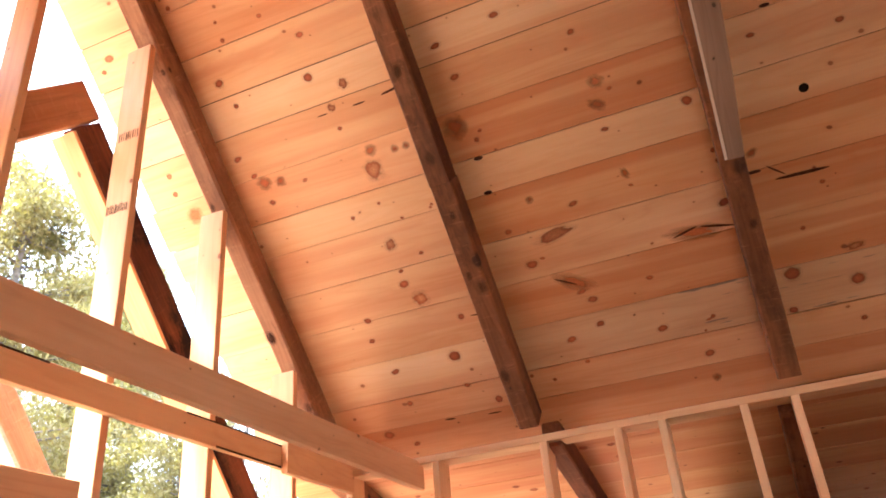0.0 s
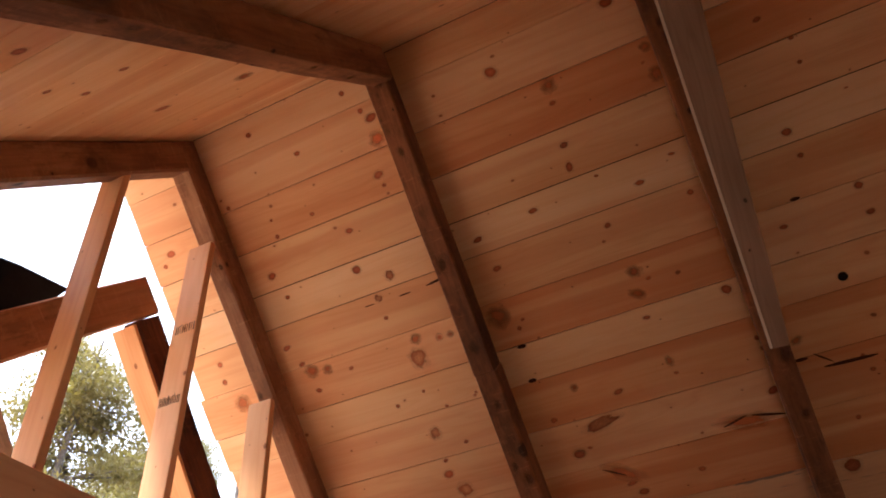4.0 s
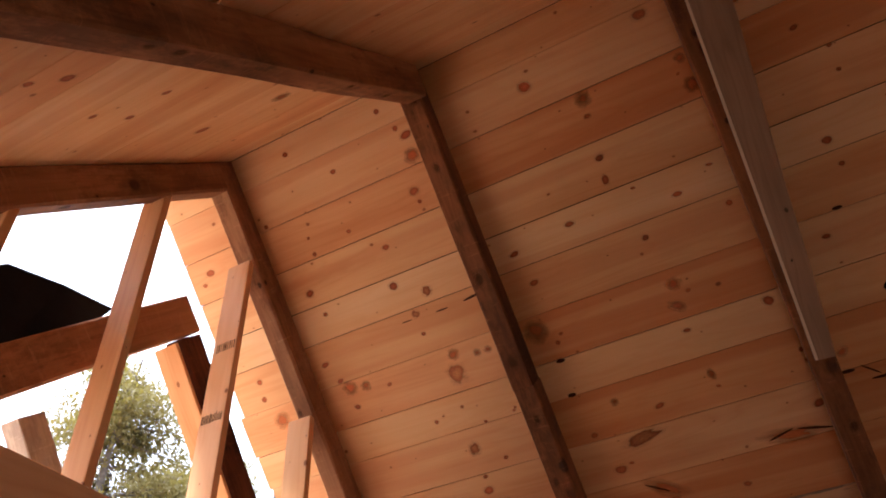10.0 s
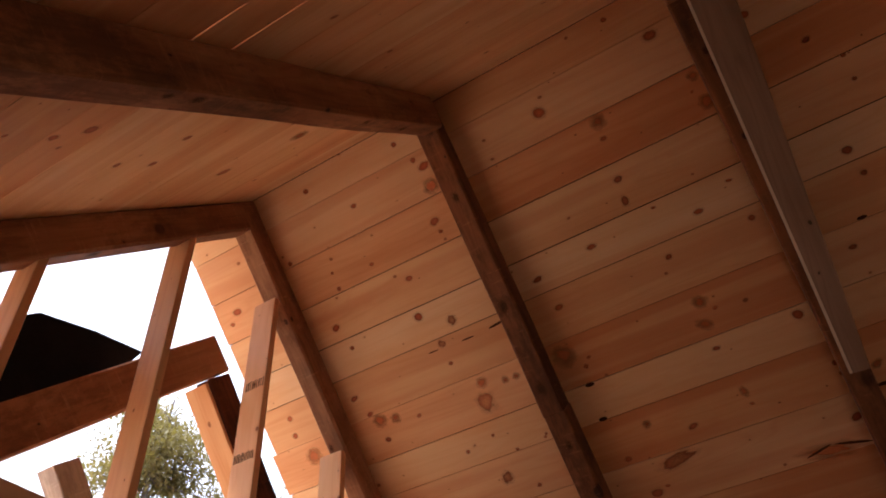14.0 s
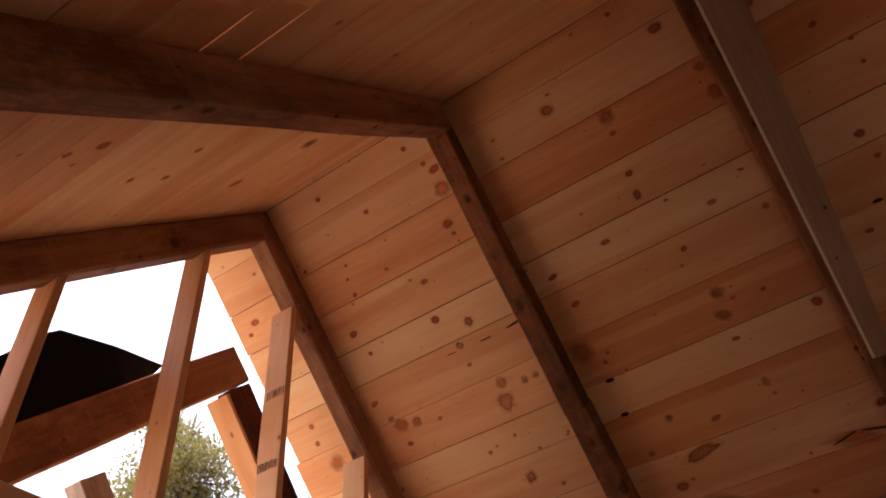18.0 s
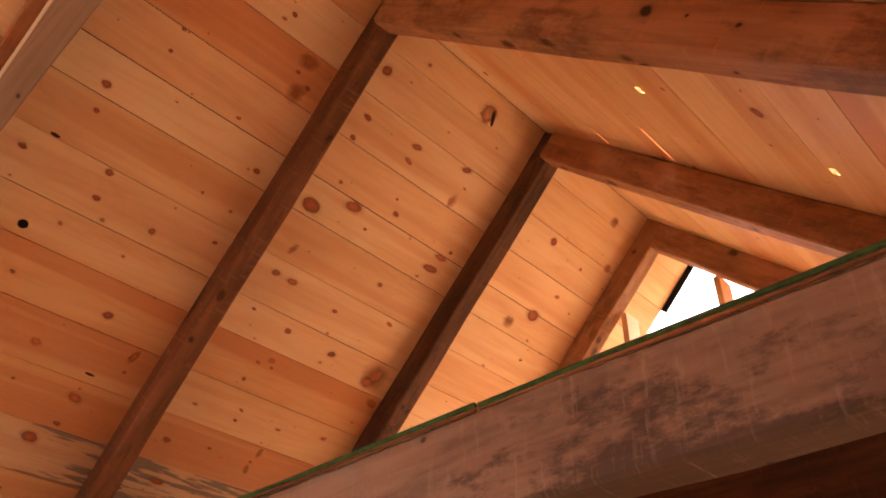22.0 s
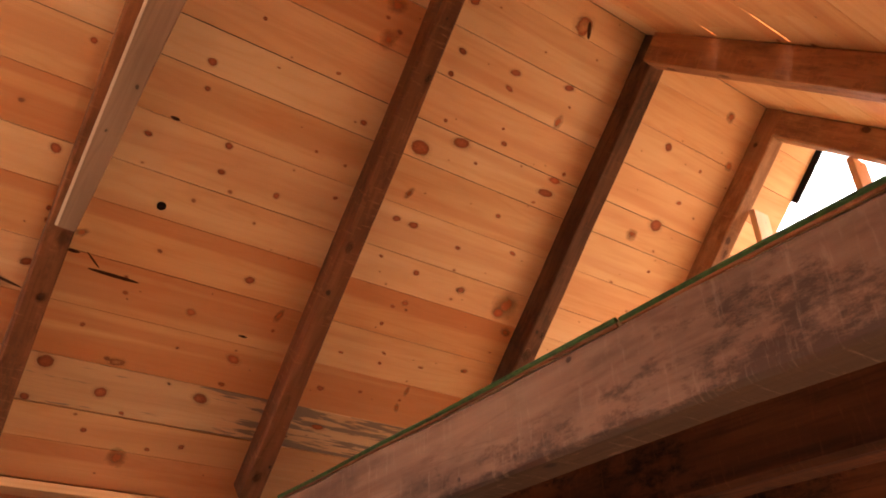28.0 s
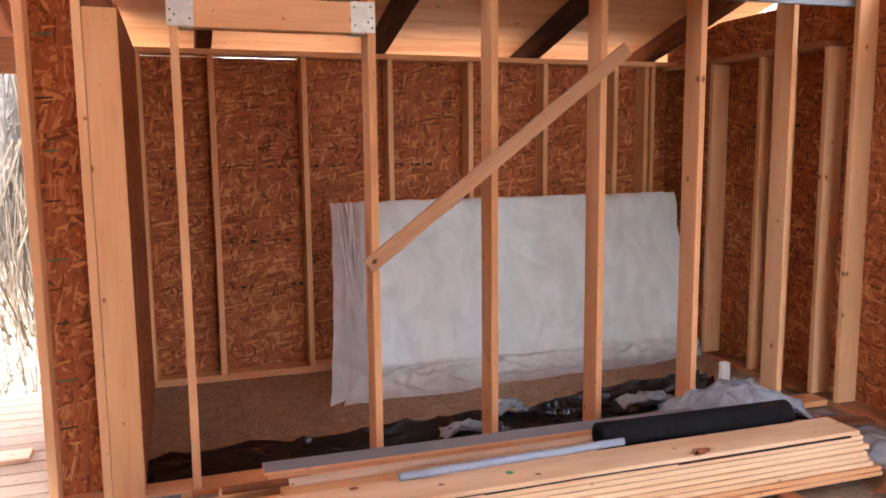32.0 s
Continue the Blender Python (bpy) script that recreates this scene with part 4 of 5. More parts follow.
# knots and a drying check on the top board
for x, y, a, b, turn, mat in ((2.14, 2.775, 0.062, 0.030, 0.3, RINGKNOT), (0.61, 2.925, 0.018, 0.014, 0.0, KNOT), (1.36, 2.80, 0.012, 0.01, 0.0, KNOT), (0.95, 2.84, 0.012, 0.009, 0.0, KNOT), (2.11, 2.76, 0.030, 0.008, 0.7, DARKBARK)):
    bm = bmesh.new()
    bmesh.ops.create_circle(bm, cap_ends=True, segments=20, radius=1.0)
    k = 0.9 if mat == DARKBARK else 1.7
    part("knot", bm, mat, top_board, matrix=top_board.matrix_basis.inverted() @ pose(x, y, TOPZ + (0.0012 if mat == DARKBARK else 0.0008), 0, 0, 57.3 * turn) @ Matrix.Diagonal((k * a, k * b, 1, 1)))
for x0, x1, h in ((0.0, 1.1, 0.005), (1.1, 2.0, 0.008), (2.0, 2.95, 0.012)):
    l0 = top_board.matrix_basis.inverted()
    lumber("bark_strip", l0 @ Vector((x0, 2.7595 - 0.010 * x0, TOPZ - 0.024)), l0 @ Vector((x1, 2.7595 - 0.010 * x1, TOPZ - 0.022)), 0.006, h, DARKBARK, top_board, bevel=0.001, wob=0.0025, seed=int(9 * x1), label="dark bark along the lower edge")
# second, lower stack behind it
z = 0.03
for k in range(5):
    plank_thing((0.1 + rnd.uniform(-0.15, 0.3), 3.11, z + 0.016), (2.6 + rnd.uniform(-0.3, 0.3), 3.08, z + 0.016), 0.15, 0.031, LUMBER, "spruce board in the low stack before the stud wall", seed=k + 20)
    z += 0.032
plank_thing((0.39, 3.185, z + 0.010), (1.98, 3.185, z + 0.010), 0.055, 0.018, DECKWOOD, "narrow white planed batten on the board stack", "batten")
z = 0.03
for k in range(3):
    plank_thing((-0.10 + 0.21 * k, 3.40, z + 0.019), (2.5, 3.37, z + 0.019), 0.10, 0.037, LUMBER, "spruce two-by-four in the low stack", seed=k + 30)
    z += 0.038
trim = plank_thing((0.31, 3.455, z + 0.012), (2.60, 3.42, z + 0.012), 0.13, 0.020, LUMBER, "spruce trim board with a grey painted face on the low stack", "trim_board")
lumber("painted_face", (0.0, 0.0, 0.0115), (2.29, 0.0, 0.0115), 0.126, 0.002, GREYBOARD, trim, bevel=0.0008, label="grey painted face")
plank_thing((0.31, 3.385, z + 0.013), (2.56, 3.352, z + 0.013), 0.025, 0.026, LUMBER, "thin spruce batten beside the grey trim board", "batten")
plank_thing((0.12, 3.315, z + 0.006), (0.50, 3.305, z + 0.006), 0.06, 0.016, TIMBER, "short dark offcut on the stack", "offcut")
plank_thing((-1.05, 3.54, 0.022), (-0.05, 3.515, 0.022), 0.16, 0.04, GREYBOARD, "grey painted trim board lying on the floor", "trim_board")
# scraps on the floor beside the stack
for k, (x, y, a, l, w, m) in enumerate(((3.45, 3.72, 12, 0.55, 0.11, GREYBOARD), (3.35, 3.52, -8, 0.5, 0.10, GREYBOARD), (3.36, 3.86, 25, 0.45, 0.09, LUMBER), (3.25, 3.40, 5, 0.42, 0.05, LUMBER), (3.50, 3.35, -20, 0.4, 0.09, TIMBER), (3.2, 2.62, 20, 0.5, 0.10, TIMBER))):
    p = pose(x, y, 0.014 + 0.003 * k, 0, 0, a)
    q = p @ Vector((l / 2, 0, 0)), p @ Vector((-l / 2, 0, 0))
    plank_thing(q[1], q[0], w, 0.019, m, "short offcut lying on the subfloor", "offcut", group="offcuts", seed=k)
plank_thing((-1.30, 4.42, 0.014), (-0.79, 4.42, 0.014), 0.15, 0.025, DECKWOOD, "pale offcut lying on the deck", "offcut", group="offcuts")


def tube(name, p0, p1, r0, r1, mat, label, cat, seg=28, parent=None):
    """An open pipe with a wall."""
    bm = bmesh.new()
    l = (Vector(p1) - Vector(p0)).length
    rings = []
    for x, r in ((0, r1), (0, r0 - 0.002), (0.002, r0), (l - 0.002, r0), (l, r0 - 0.002), (l, r1)):
        rings.append([bm.verts.new((x, r * math.cos(2 * math.pi * i / seg), r * math.sin(2 * math.pi * i / seg))) for i in range(seg)])
    for a, b in zip(rings, rings[1:] + rings[:1]):
        for i in range(seg):
            bm.faces.new((a[i], a[(i + 1) % seg], b[(i + 1) % seg], b[i]))
    bmesh.ops.recalc_face_normals(bm, faces=bm.faces)
    ob = part(name, bm, mat, parent, matrix=along(p0, p1, (0, 1, 0) if p0[0] == p1[0] and p0[1] == p1[1] else (0, 0, 1)), smooth=True)
    return tagged(ob, label, cat)


tube("membrane_roll", (1.79, 3.06, TOPZ + 0.012), (2.84, 3.03, TOPZ + 0.012), 0.063, 0.032, RUBBER, "black rolled membrane lying on the board stack", "roll")
tube("foam_roll", (0.80, 2.93, TOPZ + 0.018), (1.86, 2.955, TOPZ + 0.018), 0.017, 0.011, GREYROLL, "thin grey foam roll on the board stack", "roll")
tube("drain_pipe", (3.40, 4.19, -0.01), (3.40, 4.19, 0.155), 0.036, 0.030, PVC, "white plastic drain pipe standing up from the floor", "pipe")
bm = bmesh.new()
bmesh.ops.create_circle(bm, cap_ends=True, segments=18, radius=0.017)
ob = part("paint_dot", bm, PAINTGREEN, matrix=pose(1.255, 2.855, TOPZ + 0.0006))
tagged(ob, "green paint dot on the top board", "paint dot")


# ---- films ----
def sheet(name, fn, nu, nv, mat, parent=None):
    bm = bmesh.new()
    g = [[bm.verts.new(fn(i / nu, j / nv)) for j in range(nv + 1)] for i in range(nu + 1)]
    for i in range(nu):
        for j in range(nv):
            bm.faces.new((g[i][j], g[i + 1][j], g[i + 1][j + 1], g[i][j + 1]))
    return part(name, bm, mat, parent, smooth=True)


def ridged(x, y, z=0.0):
    return 1 - abs(noise.noise((x, y, z))) * 2


def folds(x, y, z=0.0):
    """Long sharp-crested folds at two sizes, warped."""
    wx = x + 0.15 * noise.noise((x * 1.6, y * 2, z + 4))
    wy = y + 0.06 * noise.noise((x * 2, y * 2, z + 9))
    return 0.7 * max(0, ridged(wx * 1.3, wy * 7, z)) ** 2 + 0.3 * max(0, ridged(wx * 3.5, wy * 13, z + 2)) ** 2


def crumple(u, v):
    x = -0.55 + 3.70 * u
    front = 3.79 + 0.05 * noise.noise((x * 1.7, 2, 0)) + 0.015 * noise.noise((x * 6, 2, 0)) + 0.10 * u
    back = 4.13 + 0.05 * noise.noise((x * 1.8, 5, 0)) + 0.02 * noise.noise((x * 5, 2, 0)) + 0.10 * u ** 3
    y = front + (back - front) * v
    edge = min(1, 4 * v, 4 * (1 - v)) ** 0.7
    h = 0.008 + edge * (0.012 + 0.085 * folds(x, y) * (0.6 + 0.6 * u) + 0.035 * u ** 2)
    return (x, y, h)


tagged(sheet("black_film", crumple, 340, 60, BLACKFILM), "crumpled shiny black plastic film along the foot of the stud wall", "plastic film")


def drape(u, v):
    x = 2.58 + 0.80 * u + 0.04 * noise.noise((v * 2, u * 2, 7))
    y = 3.17 + 0.56 * v + 0.10 * u - 0.10 * u * u + 0.04 * noise.noise((u * 3, v * 2, 1))
    rise = math.sin(math.pi * min(1, 0.12 + 0.9 * u)) ** 0.8 * (0.55 + 0.45 * math.sin(math.pi * min(1, v * 1.15)))
    return (x, y, 0.03 + 0.20 * rise + 0.08 * folds(x * 1.5 + y, y * 0.7 - x * 0.4, 3) * min(1, 6 * u, 6 * (1 - u)))


tagged(sheet("grey_film", drape, 110, 80, GREYFILM), "crumpled shiny grey film heaped at the end of the boards", "plastic film")


def scrap_at(cx, cy, lx, ly, z0, seed):
    def fn(u, v):
        x, y = cx + lx * (u - 0.5) + 0.03 * noise.noise((v * 4, seed, 0)), cy + ly * (v - 0.5) + 0.03 * noise.noise((u * 4, seed, 1))
        return (x, y, z0 + 0.05 * folds(u + seed, v * 0.6) + 0.03 * math.sin(3 * u))
    return tagged(sheet("grey_scrap", fn, 26, 20, GREYFILM), "small grey fold of film turned out of the black film", "plastic film", "film folds")


scrap_at(1.74, 4.0, 0.2, 0.14, 0.075, 1.0)
scrap_at(1.42, 3.86, 0.26, 0.10, 0.035, 4.0)
scrap_at(2.55, 3.83, 0.35, 0.12, 0.08, 7.0)


def right_scrap(u, v):
    x, y = 3.10 + 0.55 * u, 2.75 + 0.5 * v + 0.06 * noise.noise((u * 4, 1, 0))
    return (x, y, 0.012 + 0.05 * max(0, ridged(u * 3, v * 3, 2)) * math.sin(math.pi * u) * math.sin(math.pi * v))


tagged(sheet("grey_film", right_scrap, 30, 24, GREYFILM), "flat grey film lying on the floor", "plastic film")

# ---- wrapped insulation sheets leaning on the outer wall ----
package = empty("wrapped_sheets", "pale green sheets wrapped in milky plastic film against the wall", "wrapped sheets")
for k in range(4):
    dy = 0.026 * k
    lumber("sheet", (1.20, 5.165 - dy, 0.615), (3.68, 5.165 - dy, 0.615), 0.024, 1.215, FOAM, package, (0, 0.26, 1), 0.002)


def front(z):
    """The leaning front face of the sheets."""
    return 4.912 + 0.26 * z


def wrap(u, v):
    """Film drawn flat over the front of the stack, its hem spread out in folds on the floor."""
    x = 1.17 + 2.53 * u
    if v < 0.7:
        k = v / 0.7
        z = 1.232 - k * 1.10
        slack = 0.004 + 0.010 * max(0.0, folds(u * 2.2 + 0.5 * z, 0.6 * z, 5) - 0.45) + 0.02 * k ** 6 * folds(u * 4, 0.2, 2)
        return (x + 0.02 * max(0.0, u - 0.97) / 0.03 * noise.noise((v * 9, 0, 0)), front(z) - slack, z + (0.010 * noise.noise((u * 24, 0, 0)) if v < 0.02 else 0))
    k = min(1.0, (v - 0.7) / 0.3)
    hem = 0.30 - 0.20 * u + 0.06 * noise.noise((u * 6, 0, 4)) + 0.025 * noise.noise((u * 21, 0, 9))
    z = 0.132 * (1 - k) ** 1.4 + 0.008 + 0.075 * math.sin(math.pi * k) * folds(u * 6, k * 0.35, 3) + 0.018 * k * max(0.0, noise.noise((u * 15, k * 2, 1)))
    return (x + k * (-0.26 * (1 - u) + 0.08 * u), front(0.132) - 0.02 - k ** 1.2 * hem, max(0.006, z))


sheet("film_wrap", wrap, 170, 80, FILM, package)
tagged(package.children[-1], "milky translucent film")


def side_wrap(u, v):
    """Loose flap of film beside the sheets, flaring out towards the floor."""
    z = 1.225 - 1.215 * v
    x0, y0 = 1.19, front(z) + 0.01
    x1, y1 = 0.99 - 0.155 * v ** 2, front(z) + 0.06 - 0.33 * v ** 2.2
    ripple = 0.035 * math.sin(math.pi * min(1, 1.2 * u)) * (folds(u * 1.6 + 0.2 * v, v * 0.25, 8) - 0.3)
    return (x0 + (x1 - x0) * u + 0.012 * noise.noise((v * 5, u * 3, 0)) * u, y0 + (y1 - y0) * u - ripple, max(0.006, z + 0.02 * u * noise.noise((u * 4, 3, 3)) * (v < 0.05)))


sheet("film_side", side_wrap, 40, 60, FILM, package)
tagged(package.children[-1], "loose flap of milky film")


# ---- woods outside ----
def conifer(seed, height, leaves):
    rnd = np.random.default_rng(seed)
    tree = empty("conifer", "sunlit yellow-green cedar standing near the cabin", "tree", "trees outside")
    bm = bmesh.new()
    seg = 10
    rings = []
    for k in range(9):
        z, r = height * k / 8, 0.16 * (1 - k / 8.6)
        ox, oy = 0.08 * math.sin(k * 1.3 + seed), 0.08 * math.cos(k * 0.9 + seed)
        rings.append([bm.verts.new((ox + r * math.cos(6.2832 * i / seg), oy + r * math.sin(6.2832 * i / seg), z)) for i in range(seg)])
    for a, b in zip(rings, rings[1:]):
        for i in range(seg):
            bm.faces.new((a[i], a[(i + 1) % seg], b[(i + 1) % seg], b[i]))
    tips = []
    for k in range(130):
        z = height * (0.08 + 0.9 * rnd.random())
        l = (0.5 + 1.7 * (1 - z / height)) * rnd.uniform(0.6, 1.1)
        a = rnd.random() * 6.2832
        d = Vector((math.cos(a), math.sin(a), rnd.uniform(-0.1, 0.35)))
        p0, p1 = Vector((0, 0, z)), Vector((0, 0, z)) + d * l
        side = d.cross(Vector((0, 0, 1))).normalized() * 0.02
        top = Vector((0, 0, 0.02))
        base = [bm.verts.new(p0 + s) for s in (side, top, -side, -top)]
        tip = bm.verts.new(p1)
        for i in range(4):
            bm.faces.new((base[i], base[(i + 1) % 4], tip))
        tips.append((p0, p1))
    part("trunk", bm, BARK, tree, "grey-brown bark")
    n = leaves
    which = rnd.integers(0, len(tips), n)
    t = 0.15 + 0.9 * rnd.random(n) ** 0.8
    p0 = np.array([tuple(a) for a, b in tips])[which]
    p1 = np.array([tuple(b) for a, b in tips])[which]
    c = p0 + (p1 - p0) * t[:, None] + rnd.normal(0, 0.115, (n, 3)) * np.array((1, 1, 0.8))
    axis = rnd.normal(0, 1, (n, 3)) + np.array((0, 0, 0.9))
    axis /= np.linalg.norm(axis, axis=1, keepdims=True)
    other = np.cross(axis, rnd.normal(0, 1, (n, 3)))
    other /= np.linalg.norm(other, axis=1, keepdims=True)
    ln, wd = rnd.uniform(0.018, 0.048, (n, 1)), rnd.uniform(0.007, 0.016, (n, 1))
    verts = np.stack([c - axis * ln, c + other * wd, c + axis * ln, c - other * wd], 1).reshape(-1, 3)
    faces = np.arange(n * 4).reshape(n, 4)
    me = bpy.data.meshes.new("crown")
    me.from_pydata(verts.tolist(), [], faces.tolist())
    me.materials.append(LEAF)
    crown = new("crown", me)
    crown.parent = tree
    tagged(crown, "small yellow-green sprays", kind="stuff")
    return tree


def bare_tree(seed, height):
    rnd = random.Random(seed)
    tree = empty("bare_tree", "slim grey leafless tree in the woods outside", "tree", "trees outside")
    bm = bmesh.new()

    def limb(p0, p1, r0, r1, seg=7):
        x = (p1 - p0).normalized()
        y = x.orthogonal().normalized()
        z = x.cross(y)
        rings = []
        for k in range(4):
            f = k / 3
            p = p0.lerp(p1, f) + Vector((rnd.uniform(-1, 1), rnd.uniform(-1, 1), 0)) * 0.03 * (0 < k < 3)
            r = r0 + (r1 - r0) * f
            rings.append([bm.verts.new(p + (y * math.cos(6.2832 * i / seg) + z * math.sin(6.2832 * i / seg)) * r) for i in range(seg)])
        for a, b in zip(rings, rings[1:]):
            for i in range(seg):
                bm.faces.new((a[i], a[(i + 1) % seg], b[(i + 1) % seg], b[i]))

    limb(Vector((0, 0, -0.3)), Vector((rnd.uniform(-0.4, 0.4), rnd.uniform(-0.4, 0.4), height)), 0.12, 0.03, 9)
    part("trunk", bm, BARK, tree)
    bm = bmesh.new()
    for k in range(46):
        z = height * rnd.uniform(0.12, 0.95)
        a = rnd.uniform(0, 6.28)
        l = rnd.uniform(0.5, 1.8) * (1.1 - z / height)
        p1 = Vector((math.cos(a) * l, math.sin(a) * l, z + l * rnd.uniform(0.2, 0.9)))
        limb(Vector((0, 0, z)), p1, 0.02, 0.005, 4)
        for _ in range(3):
            f = rnd.uniform(0.3, 0.9)
            q = Vector((0, 0, z)).lerp(p1, f)
            limb(q, q + Vector((rnd.uniform(-0.4, 0.4), rnd.uniform(-0.4, 0.4), rnd.uniform(0.1, 0.5))), 0.007, 0.003, 3)
    tagged(part("canopy", bm, BARK, tree), kind="stuff")
    return tree


cedar = conifer(3, 7.9, 58000)
cedar.matrix_basis = pose(-6.6, 4.9, ground_z(-6.6, 4.9), 0, 0, 20)
cedar_b = conifer(8, 7.0, 48000)
cedar_b.matrix_basis = pose(-8.2, 7.6, ground_z(-8.2, 7.6))
CEDARS_LEFT = ((-6.7, 7.7, 85, 0.8, 1), (-7.6, 3.0, 25, 0.42, 1), (-8.8, 6.2, 75, 0.5, 0), (-9.6, 4.2, 310, 0.5, 1), (-7.2, 7.9, 15, 0.4, 0), (-10.2, 1.6, 140, 0.55, 0), (-8.4, 9.6, 240, 0.55, 1), (-6.4, 6.3, 190, 0.3, 1), (-5.8, 9.8, 150, 0.9, 1), (-9.2, 8.0, 65, 1.05, 1), (-9.9, 9.9, 280, 1.0, 0))
CEDARS_RIGHT = ((9.5, 6.8, 40, 0.5, 0), (8.6, 3.2, 130, 0.42, 1), (10.5, 4.8, 260, 0.55, 0), (9.2, 9.5, 300, 0.55, 1), (8.2, 5.2, 10, 0.36, 1), (7.8, 7.6, 200, 0.4, 0), (11.5, 7.5, 100, 0.6, 1), (3, 15, 10, 1.0, 0), (9, 14, 90, 1.1, 1), (8.9, 2.0, 70, 0.34, 0), (9.6, 3.9, 180, 0.45, 1), (9.2, 5.8, 330, 0.46, 0), (10.0, 8.4, 215, 0.52, 1), (8.4, 8.8, 120, 0.36, 0), (8.0, 6.4, 20, 0.34, 1))
for x, y, r, s, src in CEDARS_LEFT + CEDARS_RIGHT:
    copy_thing((cedar, cedar_b)[src], pose(x, y, ground_z(x, y) - 0.05, 0, 0, r) @ Matrix.Scale(s, 4))
pole = bare_tree(2, 8.0)
pole.matrix_basis = pose(-2.2, 11.0, -0.6)
pole_b = bare_tree(5, 9.0)
pole_b.matrix_basis = pose(-2.9, 12.6, -0.6)
rnd = random.Random(77)
for k in range(60):
    a = rnd.uniform(-0.55, 0.25) if k < 34 else rnd.uniform(0.25, 2.2) if k % 2 else rnd.uniform(5.0, 5.7)
    d = rnd.uniform(10, 24)
    x, y = -0.5 + d * math.sin(a), 1 + d * math.cos(a)
    copy_thing((pole, pole_b)[k % 2], pose(x, y, ground_z(x, y) - 0.05, rnd.uniform(-3, 3), rnd.uniform(-3, 3), rnd.uniform(0, 360)) @ Matrix.Scale(rnd.uniform(0.7, 1.3), 4))
# undergrowth and dead stems between the trunks, thickest on the bank
rndn = np.random.default_rng(4)
n = 52000
ang, dist = rndn.uniform(0, 6.2832, n), rndn.uniform(9.5, 30, n)
bx, by = -0.5 + dist * np.sin(ang), 1 + dist * np.cos(ang)
bx[:7000], by[:7000] = rndn.uniform(7.8, 19, 7000), rndn.uniform(-1, 14, 7000)
bx[7000:17000], by[7000:17000] = rndn.uniform(-12, 0.5, 10000), rndn.uniform(9.0, 22, 10000)
bx[26000:42000], by[26000:42000] = rndn.uniform(-8, -0.2, 16000), 6.3 + 15 * rndn.random(16000) ** 1.3
bx[42000:], by[42000:] = rndn.uniform(8.6, 13, 10000), rndn.uniform(2.5, 13, 10000)
base = np.stack([bx, by, [ground_z(p, q) - 0.1 for p, q in zip(bx, by)]], 1)
lean_v = rndn.normal(0, 0.22, (n, 3)) + np.array((0, 0, 1.0))
hgt = rndn.uniform(0.3, 2.6, (n, 1))
hgt[7000:17000] *= rndn.uniform(0.5, 2.2, (10000, 1))
hgt[26000:42000] *= np.clip(0.12 * (by[26000:42000, None] - 5.5), 0.1, 1.6) * rndn.uniform(0.6, 1.6, (16000, 1))
hgt[42000:] = rndn.uniform(1.2, 3.6, (10000, 1))
wid = rndn.uniform(0.006, 0.022, (n, 1))
wid[26000:] *= 0.45
across = np.cross(lean_v, rndn.normal(0, 1, (n, 3)))
across /= np.linalg.norm(across, axis=1, keepdims=True)
verts = np.stack([base - across * wid, base + across * wid, base + lean_v * hgt + across * wid * 0.3, base + lean_v * hgt - across * wid * 0.3], 1).reshape(-1, 3)
me = bpy.data.meshes.new("undergrowth")
me.from_pydata(verts.tolist(), [], np.arange(n * 4).reshape(n, 4).tolist())
me.materials.append(WOODS)
tagged(new("undergrowth", me), "dry brown stems and brush between the trees", "undergrowth", kind="stuff")

# ---- roof boards ----
roof = empty("roof_boards", "knotty pine boards lining the roof", "roof", kind="structure")
JOINTS = [RAFTERS[k] for k in "BCDE"]
rng = random.Random(5)
SEAMS = (0.0, 0.176, 0.416, 0.654, 0.888, 1.077, 1.317, 1.553, 1.741, 1.981, 2.216, 2.46, 2.69, 2.86, 3.06)


# courses with a heartwood or blue-stained length: joints, then the kind of each length
SPECIAL = {0: ("BD", "ppp"), 1: ("CE", "ppp"), 2: ("BDE", "prpp"), 3: ("C", "pp"), 4: ("BE", "ppp"), 5: ("D", "pp"), 6: ("BCE", "prpp"), 7: ("CD", "ppp"), 8: ("BE", "prp"), 9: ("CD", "prp"), 10: ("BCE", "prrp"), 11: ("BE", "pbp"), 12: ("C", "pp"), 13: ("D", "rp")}
KINDS = {"p": PINE, "r": PINE_RED, "b": PINE_BLUE}
WIDE_GAPS = {2: 0.003, 3: 0.0035, 4: 0.004, 5: 0.003, 7: 0.003, 9: 0.003, 12: 0.006}
SEAMS_BACK = (0.0, 0.17, 0.40, 0.59, 0.825, 1.025, 1.265, 1.495, 1.735, 1.915, 2.16, 2.41, 2.595, 2.83, 3.06)
# open slits in the other slope: seam, then the stretches along it
SLITS = {0.59: ((2.44, 2.54),), 1.025: ((2.28, 2.54),), 1.265: ((1.21, 1.345),), 1.735: ((-0.93, -0.66),), 1.915: ((-0.93, -0.74),), 2.41: ((1.27, 1.345),)}
# knot holes right through boards of the other slope: x, distance from the ridge
HOLES = ((1.928, 1.303), (2.276, 1.945))


